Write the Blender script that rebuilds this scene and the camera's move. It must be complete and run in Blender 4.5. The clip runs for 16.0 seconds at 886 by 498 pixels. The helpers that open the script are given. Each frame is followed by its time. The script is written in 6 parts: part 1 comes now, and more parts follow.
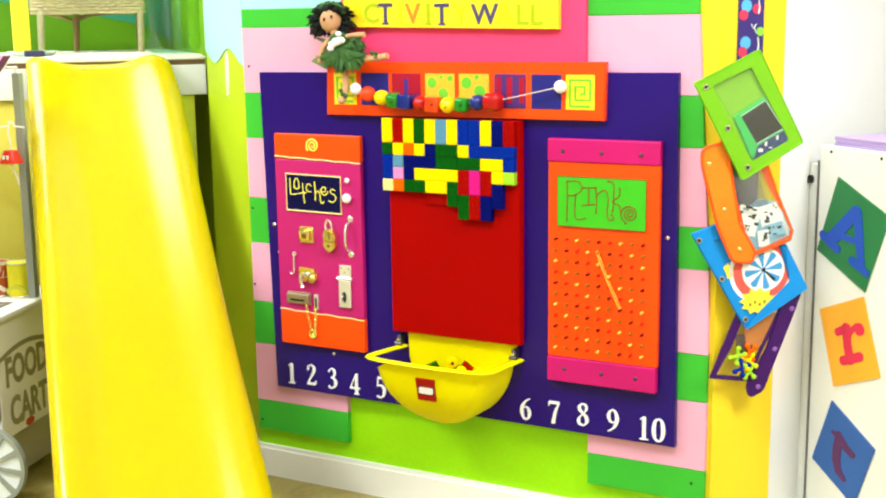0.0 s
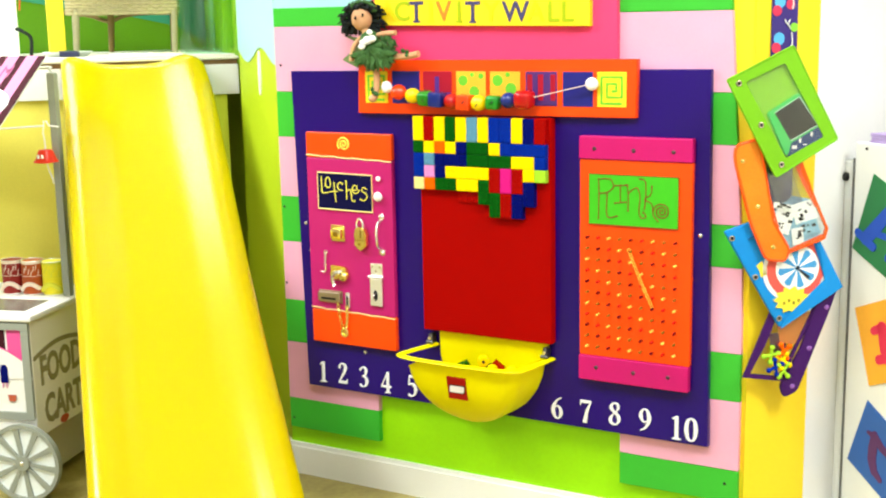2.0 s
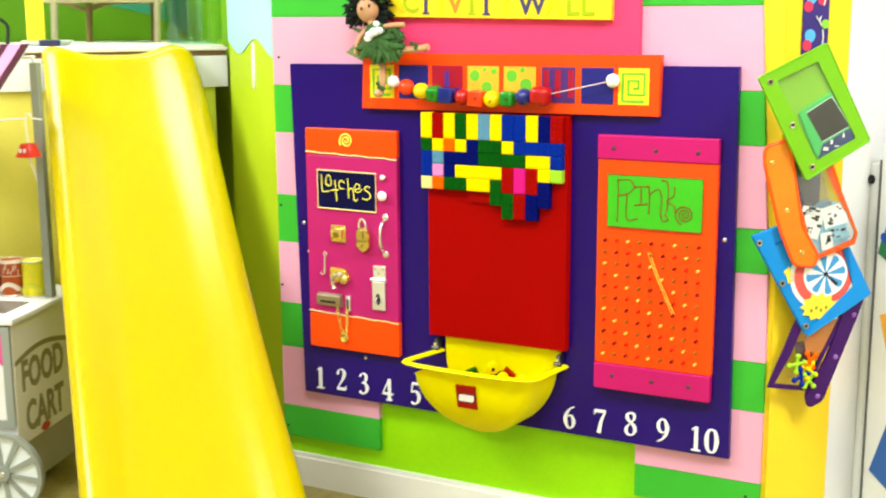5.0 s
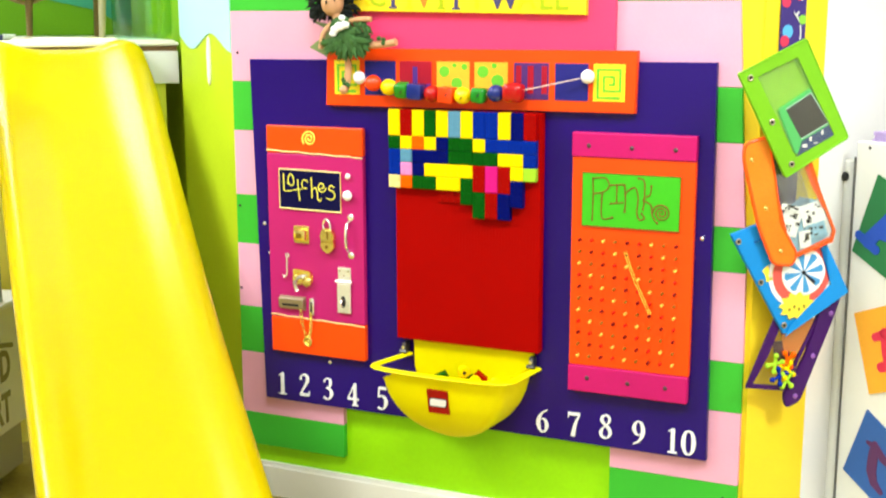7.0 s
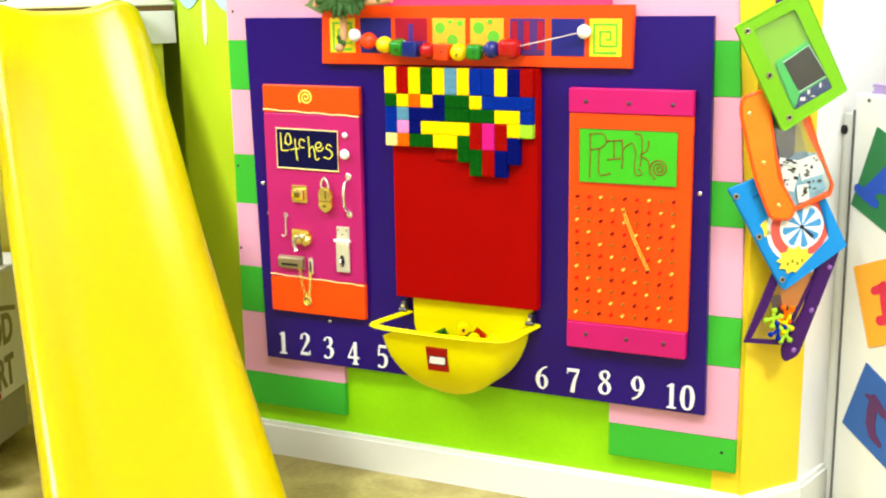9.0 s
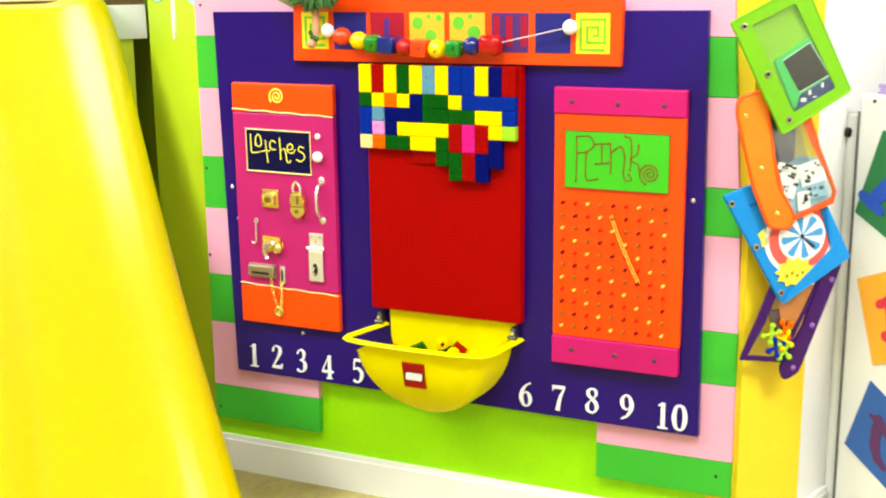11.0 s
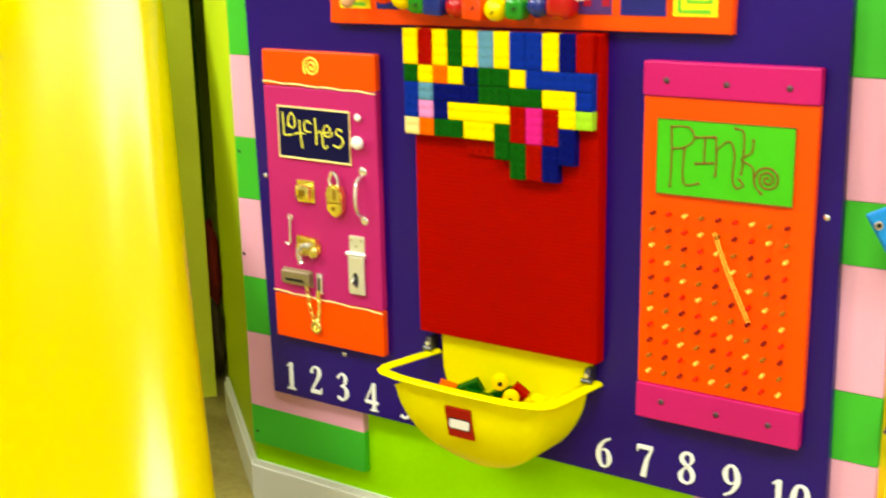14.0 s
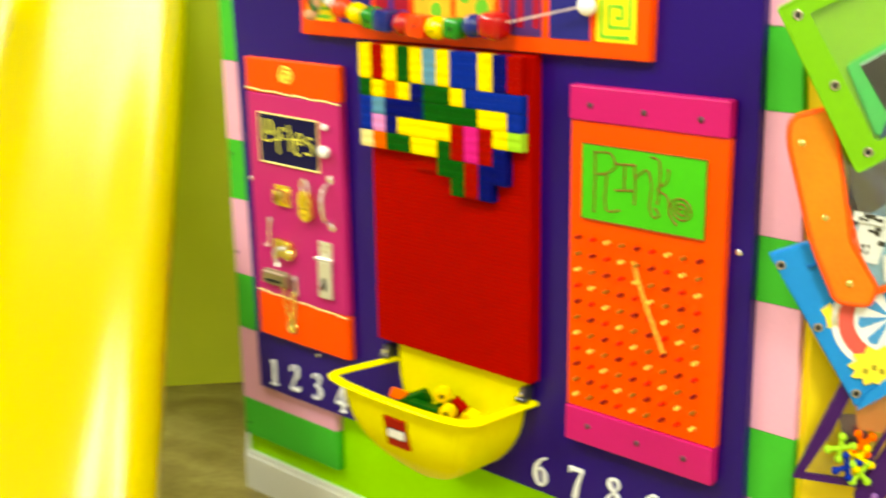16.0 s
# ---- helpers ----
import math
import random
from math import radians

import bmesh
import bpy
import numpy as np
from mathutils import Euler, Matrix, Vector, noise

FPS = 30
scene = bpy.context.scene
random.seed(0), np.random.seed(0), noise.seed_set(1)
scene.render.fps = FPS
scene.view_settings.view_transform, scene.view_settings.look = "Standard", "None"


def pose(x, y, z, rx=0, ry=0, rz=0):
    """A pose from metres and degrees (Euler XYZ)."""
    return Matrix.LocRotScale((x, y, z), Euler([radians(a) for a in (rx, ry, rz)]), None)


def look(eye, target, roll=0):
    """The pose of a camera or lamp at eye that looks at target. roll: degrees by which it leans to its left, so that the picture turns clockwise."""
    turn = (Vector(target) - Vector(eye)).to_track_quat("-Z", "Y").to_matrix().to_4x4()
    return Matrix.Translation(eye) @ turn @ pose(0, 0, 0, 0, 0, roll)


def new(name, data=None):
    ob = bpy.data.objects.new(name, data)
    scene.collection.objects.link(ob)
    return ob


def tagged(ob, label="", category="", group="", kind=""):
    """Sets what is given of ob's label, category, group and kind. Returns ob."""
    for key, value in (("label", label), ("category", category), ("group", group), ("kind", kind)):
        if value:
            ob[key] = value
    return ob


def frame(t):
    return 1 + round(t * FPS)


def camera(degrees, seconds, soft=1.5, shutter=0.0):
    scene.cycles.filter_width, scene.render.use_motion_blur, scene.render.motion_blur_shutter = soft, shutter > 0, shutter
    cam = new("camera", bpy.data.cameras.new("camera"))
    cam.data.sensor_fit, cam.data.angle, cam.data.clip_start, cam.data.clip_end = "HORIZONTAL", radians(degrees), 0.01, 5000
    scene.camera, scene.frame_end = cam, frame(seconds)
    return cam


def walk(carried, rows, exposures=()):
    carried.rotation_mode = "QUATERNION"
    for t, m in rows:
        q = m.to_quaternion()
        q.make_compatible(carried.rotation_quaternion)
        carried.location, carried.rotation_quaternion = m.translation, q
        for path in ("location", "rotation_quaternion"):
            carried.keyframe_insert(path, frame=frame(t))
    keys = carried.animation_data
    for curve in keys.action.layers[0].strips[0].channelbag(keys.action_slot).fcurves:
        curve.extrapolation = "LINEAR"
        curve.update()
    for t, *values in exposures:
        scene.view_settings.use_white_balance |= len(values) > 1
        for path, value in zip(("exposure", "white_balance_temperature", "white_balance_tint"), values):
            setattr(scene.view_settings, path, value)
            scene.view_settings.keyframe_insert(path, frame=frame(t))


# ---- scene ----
cam = camera(40.2, 16.0, 2.0, 1.3)
PATH = [
    (0, (2.082, -2.83, 1.365), (1.154, -1.097, 0.994), -0.8),
    (0.5, (2.088, -2.825, 1.356), (1.144, -1.1, 0.989), -1.0),
    (1, (2.089, -2.823, 1.354), (1.132, -1.105, 0.988), -1.1),
    (1.5, (2.09, -2.818, 1.357), (1.122, -1.107, 0.988), -1.1),
    (2, (2.088, -2.821, 1.356), (1.11, -1.116, 0.988), -1.1),
    (2.5, (2.083, -2.827, 1.352), (1.098, -1.126, 0.987), -1.0),
    (3, (2.085, -2.825, 1.36), (1.088, -1.131, 0.99), -1.1),
    (3.5, (2.065, -2.823, 1.359), (1.064, -1.131, 0.989), -1.1),
    (4, (2.021, -2.797, 1.358), (1.033, -1.099, 0.98), -1.0),
    (6.5, (1.768, -2.752, 1.34), (0.961, -0.958, 0.977), 0.1),
    (7, (1.766, -2.74, 1.341), (0.963, -0.948, 0.961), -0.1),
    (7.5, (1.775, -2.737, 1.34), (0.967, -0.954, 0.931), -0.5),
    (8, (1.783, -2.736, 1.34), (0.97, -0.961, 0.905), -0.8),
    (8.5, (1.787, -2.733, 1.339), (0.972, -0.962, 0.894), -0.8),
    (9, (1.788, -2.727, 1.339), (0.978, -0.954, 0.892), -0.8),
    (9.5, (1.784, -2.726, 1.337), (0.991, -0.945, 0.892), -0.6),
    (10, (1.774, -2.706, 1.333), (0.999, -0.916, 0.891), -0.4),
    (12.5, (1.736, -2.18, 1.317), (0.837, -0.463, 0.822), -1.2),
    (13, (1.669, -2.077, 1.324), (0.751, -0.376, 0.812), -1.2),
    (13.5, (1.675, -1.958, 1.301), (0.679, -0.297, 0.802), -1.0),
    (14, (1.721, -1.882, 1.292), (0.645, -0.277, 0.776), -1.1),
    (14.5, (1.741, -1.795, 1.298), (0.696, -0.183, 0.743), -1.1),
    (15, (1.816, -1.657, 1.295), (0.727, -0.06, 0.781), -0.7),
    (15.5, (1.944, -1.61, 1.317), (0.769, -0.087, 0.772), -0.3),
    (16, (2.059, -1.631, 1.36), (0.764, -0.209, 0.81), -0.9),
]
walk(cam, [(t, look(eye, target, roll)) for t, eye, target, roll in PATH], [(0, -0.09, 6500, 10), (2, -0.11, 6500, 10), (4, -0.18, 6600, 9), (6.5, -0.07, 6500, 10), (10, -0.05, 6500, 10), (12.5, -0.09, 7100, 6), (14.5, -0.21, 7500, 2), (16, -0.20, 7500, 2)])

# ---- light ----
world = bpy.data.worlds.new("world")
scene.world = world
world.use_nodes = True
world.node_tree.nodes["Background"].inputs[0].default_value = (0.9, 1.0, 0.95, 1)
world.node_tree.nodes["Background"].inputs[1].default_value = 0.15


def troffer_light(x, y, power, sx=1.2, sy=0.6):
    """A ceiling fluorescent panel's light, just under its diffuser."""
    lamp = bpy.data.lights.new("troffer_light", "AREA")
    lamp.shape, lamp.size, lamp.size_y = "RECTANGLE", sx, sy
    lamp.energy, lamp.color = power, (0.97, 0.985, 1.0)
    ob = new("troffer_light", lamp)
    ob.matrix_world = pose(x, y, CEIL - 0.05)
    return ob


CEIL = 2.75
# None in view: the first two follow highlight and shadows, others add fill.
TROFFERS = [(-1.45, -0.15, 40), (-1.1, -1.8, 84), (1.2, -1.4, 48), (3.1, -0.9, 88), (0.9, -4.3, 84), (-2.2, 1.2, 24)]
for tx, ty, power in TROFFERS:
    troffer_light(tx, ty, power)

# ---- materials ----
LIB = {}


def mat(name, rgb, rough=0.5, metal=0.0, var=0.07, scale=5.0, bump=0.04, fine=160.0, coat=0.0, spec=0.3):
    """Painted or moulded surface: colour drifts at two scales, with fine relief."""
    if name in LIB:
        return LIB[name]
    m = bpy.data.materials.new(name)
    m.use_nodes = True
    nt = m.node_tree
    b = nt.nodes["Principled BSDF"]
    co = nt.nodes.new("ShaderNodeTexCoord")
    big, small = nt.nodes.new("ShaderNodeTexNoise"), nt.nodes.new("ShaderNodeTexNoise")
    big.inputs["Scale"].default_value, big.inputs["Detail"].default_value = scale, 4
    small.inputs["Scale"].default_value, small.inputs["Detail"].default_value = fine, 3
    mixn = nt.nodes.new("ShaderNodeMix")
    mixn.inputs[0].default_value = 0.35
    ramp = nt.nodes.new("ShaderNodeValToRGB")
    lo = [max(0.0, c * (1 - var)) for c in rgb]
    hi = [min(1.0, c * (1 + var)) for c in rgb]
    ramp.color_ramp.elements[0].position, ramp.color_ramp.elements[0].color = 0.3, (*lo, 1)
    ramp.color_ramp.elements[1].position, ramp.color_ramp.elements[1].color = 0.7, (*hi, 1)
    for n in (big, small):
        nt.links.new(co.outputs["Object"], n.inputs["Vector"])
    nt.links.new(big.outputs["Fac"], mixn.inputs[2])
    nt.links.new(small.outputs["Fac"], mixn.inputs[3])
    nt.links.new(mixn.outputs[0], ramp.inputs[0])
    nt.links.new(ramp.outputs[0], b.inputs["Base Color"])
    rr = nt.nodes.new("ShaderNodeMapRange")
    rr.inputs["To Min"].default_value, rr.inputs["To Max"].default_value = rough * 0.85, min(1, rough * 1.15)
    nt.links.new(big.outputs["Fac"], rr.inputs["Value"])
    nt.links.new(rr.outputs[0], b.inputs["Roughness"])
    bp = nt.nodes.new("ShaderNodeBump")
    bp.inputs["Strength"].default_value, bp.inputs["Distance"].default_value = bump, 0.004
    nt.links.new(small.outputs["Fac"], bp.inputs["Height"])
    nt.links.new(bp.outputs[0], b.inputs["Normal"])
    b.inputs["Metallic"].default_value = metal
    b.inputs["Coat Weight"].default_value = coat
    b.inputs["Specular IOR Level"].default_value = spec
    LIB[name] = m
    return m


def clear_mat(name, tint, gloss=0.12, rough=0.08):
    """Thin clear vinyl or acrylic: mostly see-through, with a little gloss."""
    m = bpy.data.materials.new(name)
    m.use_nodes = True
    nt = m.node_tree
    out = nt.nodes["Material Output"]
    tr, gl, mx = nt.nodes.new("ShaderNodeBsdfTransparent"), nt.nodes.new("ShaderNodeBsdfGlossy"), nt.nodes.new("ShaderNodeMixShader")
    tr.inputs[0].default_value = (*tint, 1)
    gl.inputs["Roughness"].default_value = rough
    mx.inputs[0].default_value = gloss
    nt.links.new(tr.outputs[0], mx.inputs[1])
    nt.links.new(gl.outputs[0], mx.inputs[2])
    nt.links.new(mx.outputs[0], out.inputs[0])
    return m


def concrete_floor():
    """Sealed, stained concrete in tan and olive blotches."""
    m = bpy.data.materials.new("stained_concrete")
    m.use_nodes = True
    nt = m.node_tree
    b = nt.nodes["Principled BSDF"]
    co = nt.nodes.new("ShaderNodeTexCoord")
    n1, n2 = nt.nodes.new("ShaderNodeTexNoise"), nt.nodes.new("ShaderNodeTexNoise")
    n1.inputs["Scale"].default_value, n1.inputs["Detail"].default_value, n1.inputs["Distortion"].default_value = 4.5, 8, 1.2
    n2.inputs["Scale"].default_value, n2.inputs["Detail"].default_value = 60, 5
    ramp = nt.nodes.new("ShaderNodeValToRGB")
    els = ramp.color_ramp.elements
    els[0].position, els[0].color = 0.32, (0.20, 0.15, 0.035, 1)
    els[1].position, els[1].color = 0.72, (0.50, 0.44, 0.16, 1)
    e = els.new(0.52)
    e.color = (0.34, 0.28, 0.08, 1)
    mixn = nt.nodes.new("ShaderNodeMix")
    mixn.inputs[0].default_value = 0.25
    for n in (n1, n2):
        nt.links.new(co.outputs["Object"], n.inputs["Vector"])
    nt.links.new(n1.outputs["Fac"], mixn.inputs[2])
    nt.links.new(n2.outputs["Fac"], mixn.inputs[3])
    nt.links.new(mixn.outputs[0], ramp.inputs[0])
    nt.links.new(ramp.outputs[0], b.inputs["Base Color"])
    bp = nt.nodes.new("ShaderNodeBump")
    bp.inputs["Strength"].default_value, bp.inputs["Distance"].default_value = 0.15, 0.002
    nt.links.new(n2.outputs["Fac"], bp.inputs["Height"])
    nt.links.new(bp.outputs[0], b.inputs["Normal"])
    b.inputs["Roughness"].default_value = 0.38
    return m


def lamp_mat():
    m = bpy.data.materials.new("lit_diffuser")
    m.use_nodes = True
    b = m.node_tree.nodes["Principled BSDF"]
    b.inputs["Base Color"].default_value = (0.9, 0.9, 0.88, 1)
    b.inputs["Emission Color"].default_value = (1, 0.99, 0.93, 1)
    b.inputs["Emission Strength"].default_value = 4.0
    return m


WHITE = mat("white_paint", (0.82, 0.84, 0.80), 0.45, var=0.03, bump=0.06)
WALLWHITE = mat("white_wall_paint", (0.89, 0.90, 0.89), 0.6, var=0.03, bump=0.1, fine=90)
ROOMCREAM = mat("cream_wall_paint", (0.56, 0.55, 0.50), 0.7, var=0.04, bump=0.1, fine=90)
LIME = mat("lime_wall_paint", (0.32, 0.77, 0.001), 0.5, var=0.06, bump=0.1, fine=90)
LIMERET = mat("yellow_lime_wall_paint", (0.43, 0.60, 0.012), 0.5, var=0.07, scale=2.5, bump=0.1, fine=90)
LIMEYEL = mat("yellow_green_paint", (0.74, 0.84, 0.06), 0.5, var=0.05, bump=0.08)
PALEBLUE = mat("pale_blue_paint", (0.38, 0.70, 0.72), 0.5, var=0.05, bump=0.1, fine=90)
YELLOWWALL = mat("yellow_wall_paint", (0.88, 0.66, 0.02), 0.5, var=0.04, bump=0.1, fine=90)
PURPLE = mat("purple_paint", (0.014, 0.0010, 0.140), 0.30, var=0.16, bump=0.05, scale=2.2, spec=0.27)
STRIPEGREEN = mat("stripe_green_paint", (0.040, 0.44, 0.030), 0.45, var=0.07, bump=0.06)
STRIPEPINK = mat("stripe_pink_paint", (0.78, 0.38, 0.53), 0.45, var=0.05, bump=0.06)
HOTPINK = mat("hot_pink_paint", (0.78, 0.050, 0.17), 0.45, var=0.06, bump=0.06)
LATCHPINK = mat("latch_pink_paint", (0.46, 0.012, 0.145), 0.4, var=0.06, bump=0.05)
MAGENTA = mat("magenta_paint", (0.50, 0.004, 0.135), 0.4, var=0.06, bump=0.05)
ORANGE = mat("orange_paint", (0.90, 0.066, 0.0), 0.4, var=0.06, bump=0.05)
SIGNYELLOW = mat("sign_yellow_paint", (0.92, 0.70, 0.015), 0.45, var=0.04, bump=0.05)
NAVY = mat("navy_paint", (0.004, 0.004, 0.045), 0.4, var=0.1, spec=0.1)
SIGNGREEN = mat("sign_green_paint", (0.045, 0.46, 0.012), 0.4, var=0.06)
PUFF_YELLOW = mat("yellow_puff_paint", (0.85, 0.80, 0.10), 0.35, var=0.04)
PUFF_PALE = mat("pale_puff_paint", (0.90, 0.74, 0.30), 0.35, var=0.04)
PUFF_BROWN = mat("brown_puff_paint", (0.20, 0.075, 0.015), 0.35, var=0.1)
DIGITWHITE = mat("white_digit_paint", (0.84, 0.86, 0.86), 0.4, var=0.03)
BRASS = mat("polished_brass", (1.0, 0.80, 0.26), 0.20, metal=0.95, var=0.1, bump=0.02)
STEEL = mat("brushed_steel", (0.88, 0.90, 0.86), 0.34, metal=0.72, var=0.1, bump=0.02)
DARKSTEEL = mat("tarnished_steel", (0.46, 0.40, 0.30), 0.4, metal=1.0, var=0.15)
CHROME = mat("chrome", (0.88, 0.88, 0.88), 0.15, metal=0.85, var=0.03, bump=0.0)
KNOBWHITE = mat("white_knob_enamel", (0.88, 0.86, 0.86), 0.25, var=0.02, bump=0.0)
BLACK = mat("black_plastic", (0.012, 0.012, 0.012), 0.4)
PLATERED = mat("red_baseplate_plastic", (0.36, 0.001, 0.0), 0.6, var=0.04, bump=0.02, spec=0.05)
SLIDEYELLOW = mat("yellow_slide_plastic", (0.52, 0.392, 0.0), 0.22, var=0.03, scale=2.5, bump=0.03, fine=300, spec=0.26)
# the slide's moulded plastic lets some light wander inside it
slide_bsdf = SLIDEYELLOW.node_tree.nodes["Principled BSDF"]
slide_bsdf.inputs["Subsurface Weight"].default_value = 0.45
slide_bsdf.inputs["Subsurface Radius"].default_value = (1.0, 0.9, 0.1)
slide_bsdf.inputs["Subsurface Scale"].default_value = 0.06
BINYELLOW = mat("yellow_bin_plastic", (0.94, 0.88, 0.0), 0.36, var=0.03, bump=0.02, spec=0.13)


def let_through(m, rgb, share):
    """Thin plastic: part of the light shines through the sheet."""
    nt = m.node_tree
    tl, mx = nt.nodes.new("ShaderNodeBsdfTranslucent"), nt.nodes.new("ShaderNodeMixShader")
    tl.inputs[0].default_value = (*rgb, 1)
    mx.inputs[0].default_value = share
    nt.links.new(nt.nodes["Principled BSDF"].outputs[0], mx.inputs[1])
    nt.links.new(tl.outputs[0], mx.inputs[2])
    nt.links.new(mx.outputs[0], nt.nodes["Material Output"].inputs[0])


let_through(BINYELLOW, (0.98, 0.88, 0.0), 0.25)
BRICK = {
    "yellow": mat("yellow_brick_plastic", (0.92, 0.66, 0.0), 0.42, var=0.03, bump=0.0, spec=0.07),
    "red": mat("red_brick_plastic", (0.31, 0.001, 0.0), 0.42, var=0.03, bump=0.0, spec=0.07),
    "green": mat("green_brick_plastic", (0.001, 0.080, 0.003), 0.42, var=0.03, bump=0.0, spec=0.07),
    "blue": mat("blue_brick_plastic", (0.0, 0.020, 0.28), 0.42, var=0.03, bump=0.0, spec=0.07),
    "navy": mat("navy_brick_plastic", (0.0, 0.003, 0.12), 0.42, var=0.03, bump=0.0, spec=0.07),
    "sky": mat("grey_blue_brick_plastic", (0.10, 0.27, 0.40), 0.42, var=0.03, bump=0.0, spec=0.07),
    "orange": mat("orange_brick_plastic", (0.88, 0.12, 0.0), 0.42, var=0.03, bump=0.0, spec=0.07),
    "lime": mat("lime_brick_plastic", (0.34, 0.62, 0.03), 0.42, var=0.03, bump=0.0, spec=0.07),
    "cream": mat("cream_brick_plastic", (0.80, 0.66, 0.26), 0.42, var=0.03, bump=0.0, spec=0.07),
    "pink": mat("lilac_brick_plastic", (0.72, 0.25, 0.56), 0.42, var=0.03, bump=0.0, spec=0.07),
    "magenta": mat("magenta_brick_plastic", (0.62, 0.012, 0.22), 0.42, var=0.03, bump=0.0, spec=0.07),
}
BEAD = {
    "red": mat("red_bead_enamel", (0.42, 0.003, 0.004), 0.2, var=0.04, bump=0.0, coat=0.4),
    "orange": mat("orange_bead_enamel", (0.82, 0.05, 0.005), 0.2, var=0.04, bump=0.0, coat=0.4),
    "yellow": mat("yellow_bead_enamel", (0.88, 0.62, 0.0), 0.2, var=0.04, bump=0.0, coat=0.4),
    "green": mat("green_bead_enamel", (0.008, 0.22, 0.012), 0.2, var=0.04, bump=0.0, coat=0.4),
    "blue": mat("blue_bead_enamel", (0.004, 0.016, 0.17), 0.2, var=0.04, bump=0.0, coat=0.4),
}
FLOORMAT = concrete_floor()
LIT = lamp_mat()
VINYL = clear_mat("clear_vinyl", (0.97, 0.98, 0.97), 0.07, 0.10)
ACRYLIC = clear_mat("clear_acrylic", (0.74, 0.88, 0.82), 0.06, 0.03)

# ---- mesh helpers ----
WORLD = {}


def thing(name, label, category, at=(0, 0, 0), group="", kind=""):
    """An Empty at a thing's base, to which its parts are tied."""
    ob = new(name)
    ob.empty_display_size = 0.05
    ob.matrix_basis = Matrix.Translation(at)
    WORLD[ob] = ob.matrix_basis.copy()
    return tagged(ob, label, category, group, kind)


def mesh_of(name, bm, mats, smooth=False):
    me = bpy.data.meshes.new(name)
    bmesh.ops.recalc_face_normals(bm, faces=bm.faces[:])
    bm.to_mesh(me)
    bm.free()
    for m in mats if isinstance(mats, (list, tuple)) else [mats]:
        me.materials.append(m)
    if smooth:
        for p in me.polygons:
            p.use_smooth = True
        try:
            me.set_sharp_from_angle(angle=radians(42))
        except AttributeError:
            pass
    return me


def part(name, bm, material, parent=None, label="", m=None, smooth=False, kind=""):
    """Links a bmesh (or a mesh) as one object under a thing or a part, at the world pose m."""
    me = bm if isinstance(bm, bpy.types.Mesh) else mesh_of(name, bm, material, smooth)
    ob = new(name, me)
    m = m if m is not None else Matrix()
    ob.matrix_basis = m
    if parent is not None:
        ob.parent = parent
        ob.matrix_parent_inverse = WORLD[parent].inverted()
    WORLD[ob] = m.copy()
    return tagged(ob, label, "", "", kind)


def solid(name, bm, material, label, category, m=None, smooth=False, group="", kind=""):
    """A top-level thing that is one mesh."""
    return tagged(part(name, bm, material, None, "", m, smooth), label, category, group, kind)


def box(x0, x1, y0, y1, z0, z1, bevel=0.0, bm=None, segs=2):
    own = bmesh.new()
    bmesh.ops.create_cube(own, size=1, matrix=Matrix.LocRotScale(((x0 + x1) / 2, (y0 + y1) / 2, (z0 + z1) / 2), None, (abs(x1 - x0), abs(y1 - y0), abs(z1 - z0))))
    if bevel:
        bmesh.ops.bevel(own, geom=own.edges[:], offset=bevel, segments=segs, affect="EDGES", profile=0.5)
    return own if bm is None else merge(bm, own)


def merge(bm, other, m=None, slot=None):
    """Adds another bmesh to bm."""
    if m is not None:
        other.transform(m)
    if slot is not None:
        for f in other.faces:
            f.material_index = slot
    me = bpy.data.meshes.new("tmp")
    other.to_mesh(me)
    other.free()
    bm.from_mesh(me)
    bpy.data.meshes.remove(me)
    return bm


def ball(c, r, scale=(1, 1, 1), segs=20, rings=12, rot=None):
    bm = bmesh.new()
    bmesh.ops.create_uvsphere(bm, u_segments=segs, v_segments=rings, radius=r)
    bm.transform(Matrix.LocRotScale(c, rot, scale))
    return bm


def rod(a, b, r0, r1=None, segs=14, cap=True):
    """A round bar from a to b."""
    a, b = Vector(a), Vector(b)
    bm = bmesh.new()
    bmesh.ops.create_cone(bm, cap_ends=cap, segments=segs, radius1=r0, radius2=r0 if r1 is None else r1, depth=(b - a).length)
    bm.transform(Matrix.Translation((a + b) / 2) @ (b - a).to_track_quat("Z", "Y").to_matrix().to_4x4())
    return bm


def smooth_path(pts, n=6):
    """Catmull-Rom through the points."""
    p = [Vector(q) for q in pts]
    if len(p) < 3:
        return p
    out = []
    for i in range(len(p) - 1):
        a, b, c, d = p[max(i - 1, 0)], p[i], p[i + 1], p[min(i + 2, len(p) - 1)]
        for k in range(n):
            t = k / n
            out.append(0.5 * ((2 * b) + (c - a) * t + (2 * a - 5 * b + 4 * c - d) * t * t + (3 * b - a - 3 * c + d) * t ** 3))
    return out + [p[-1]]


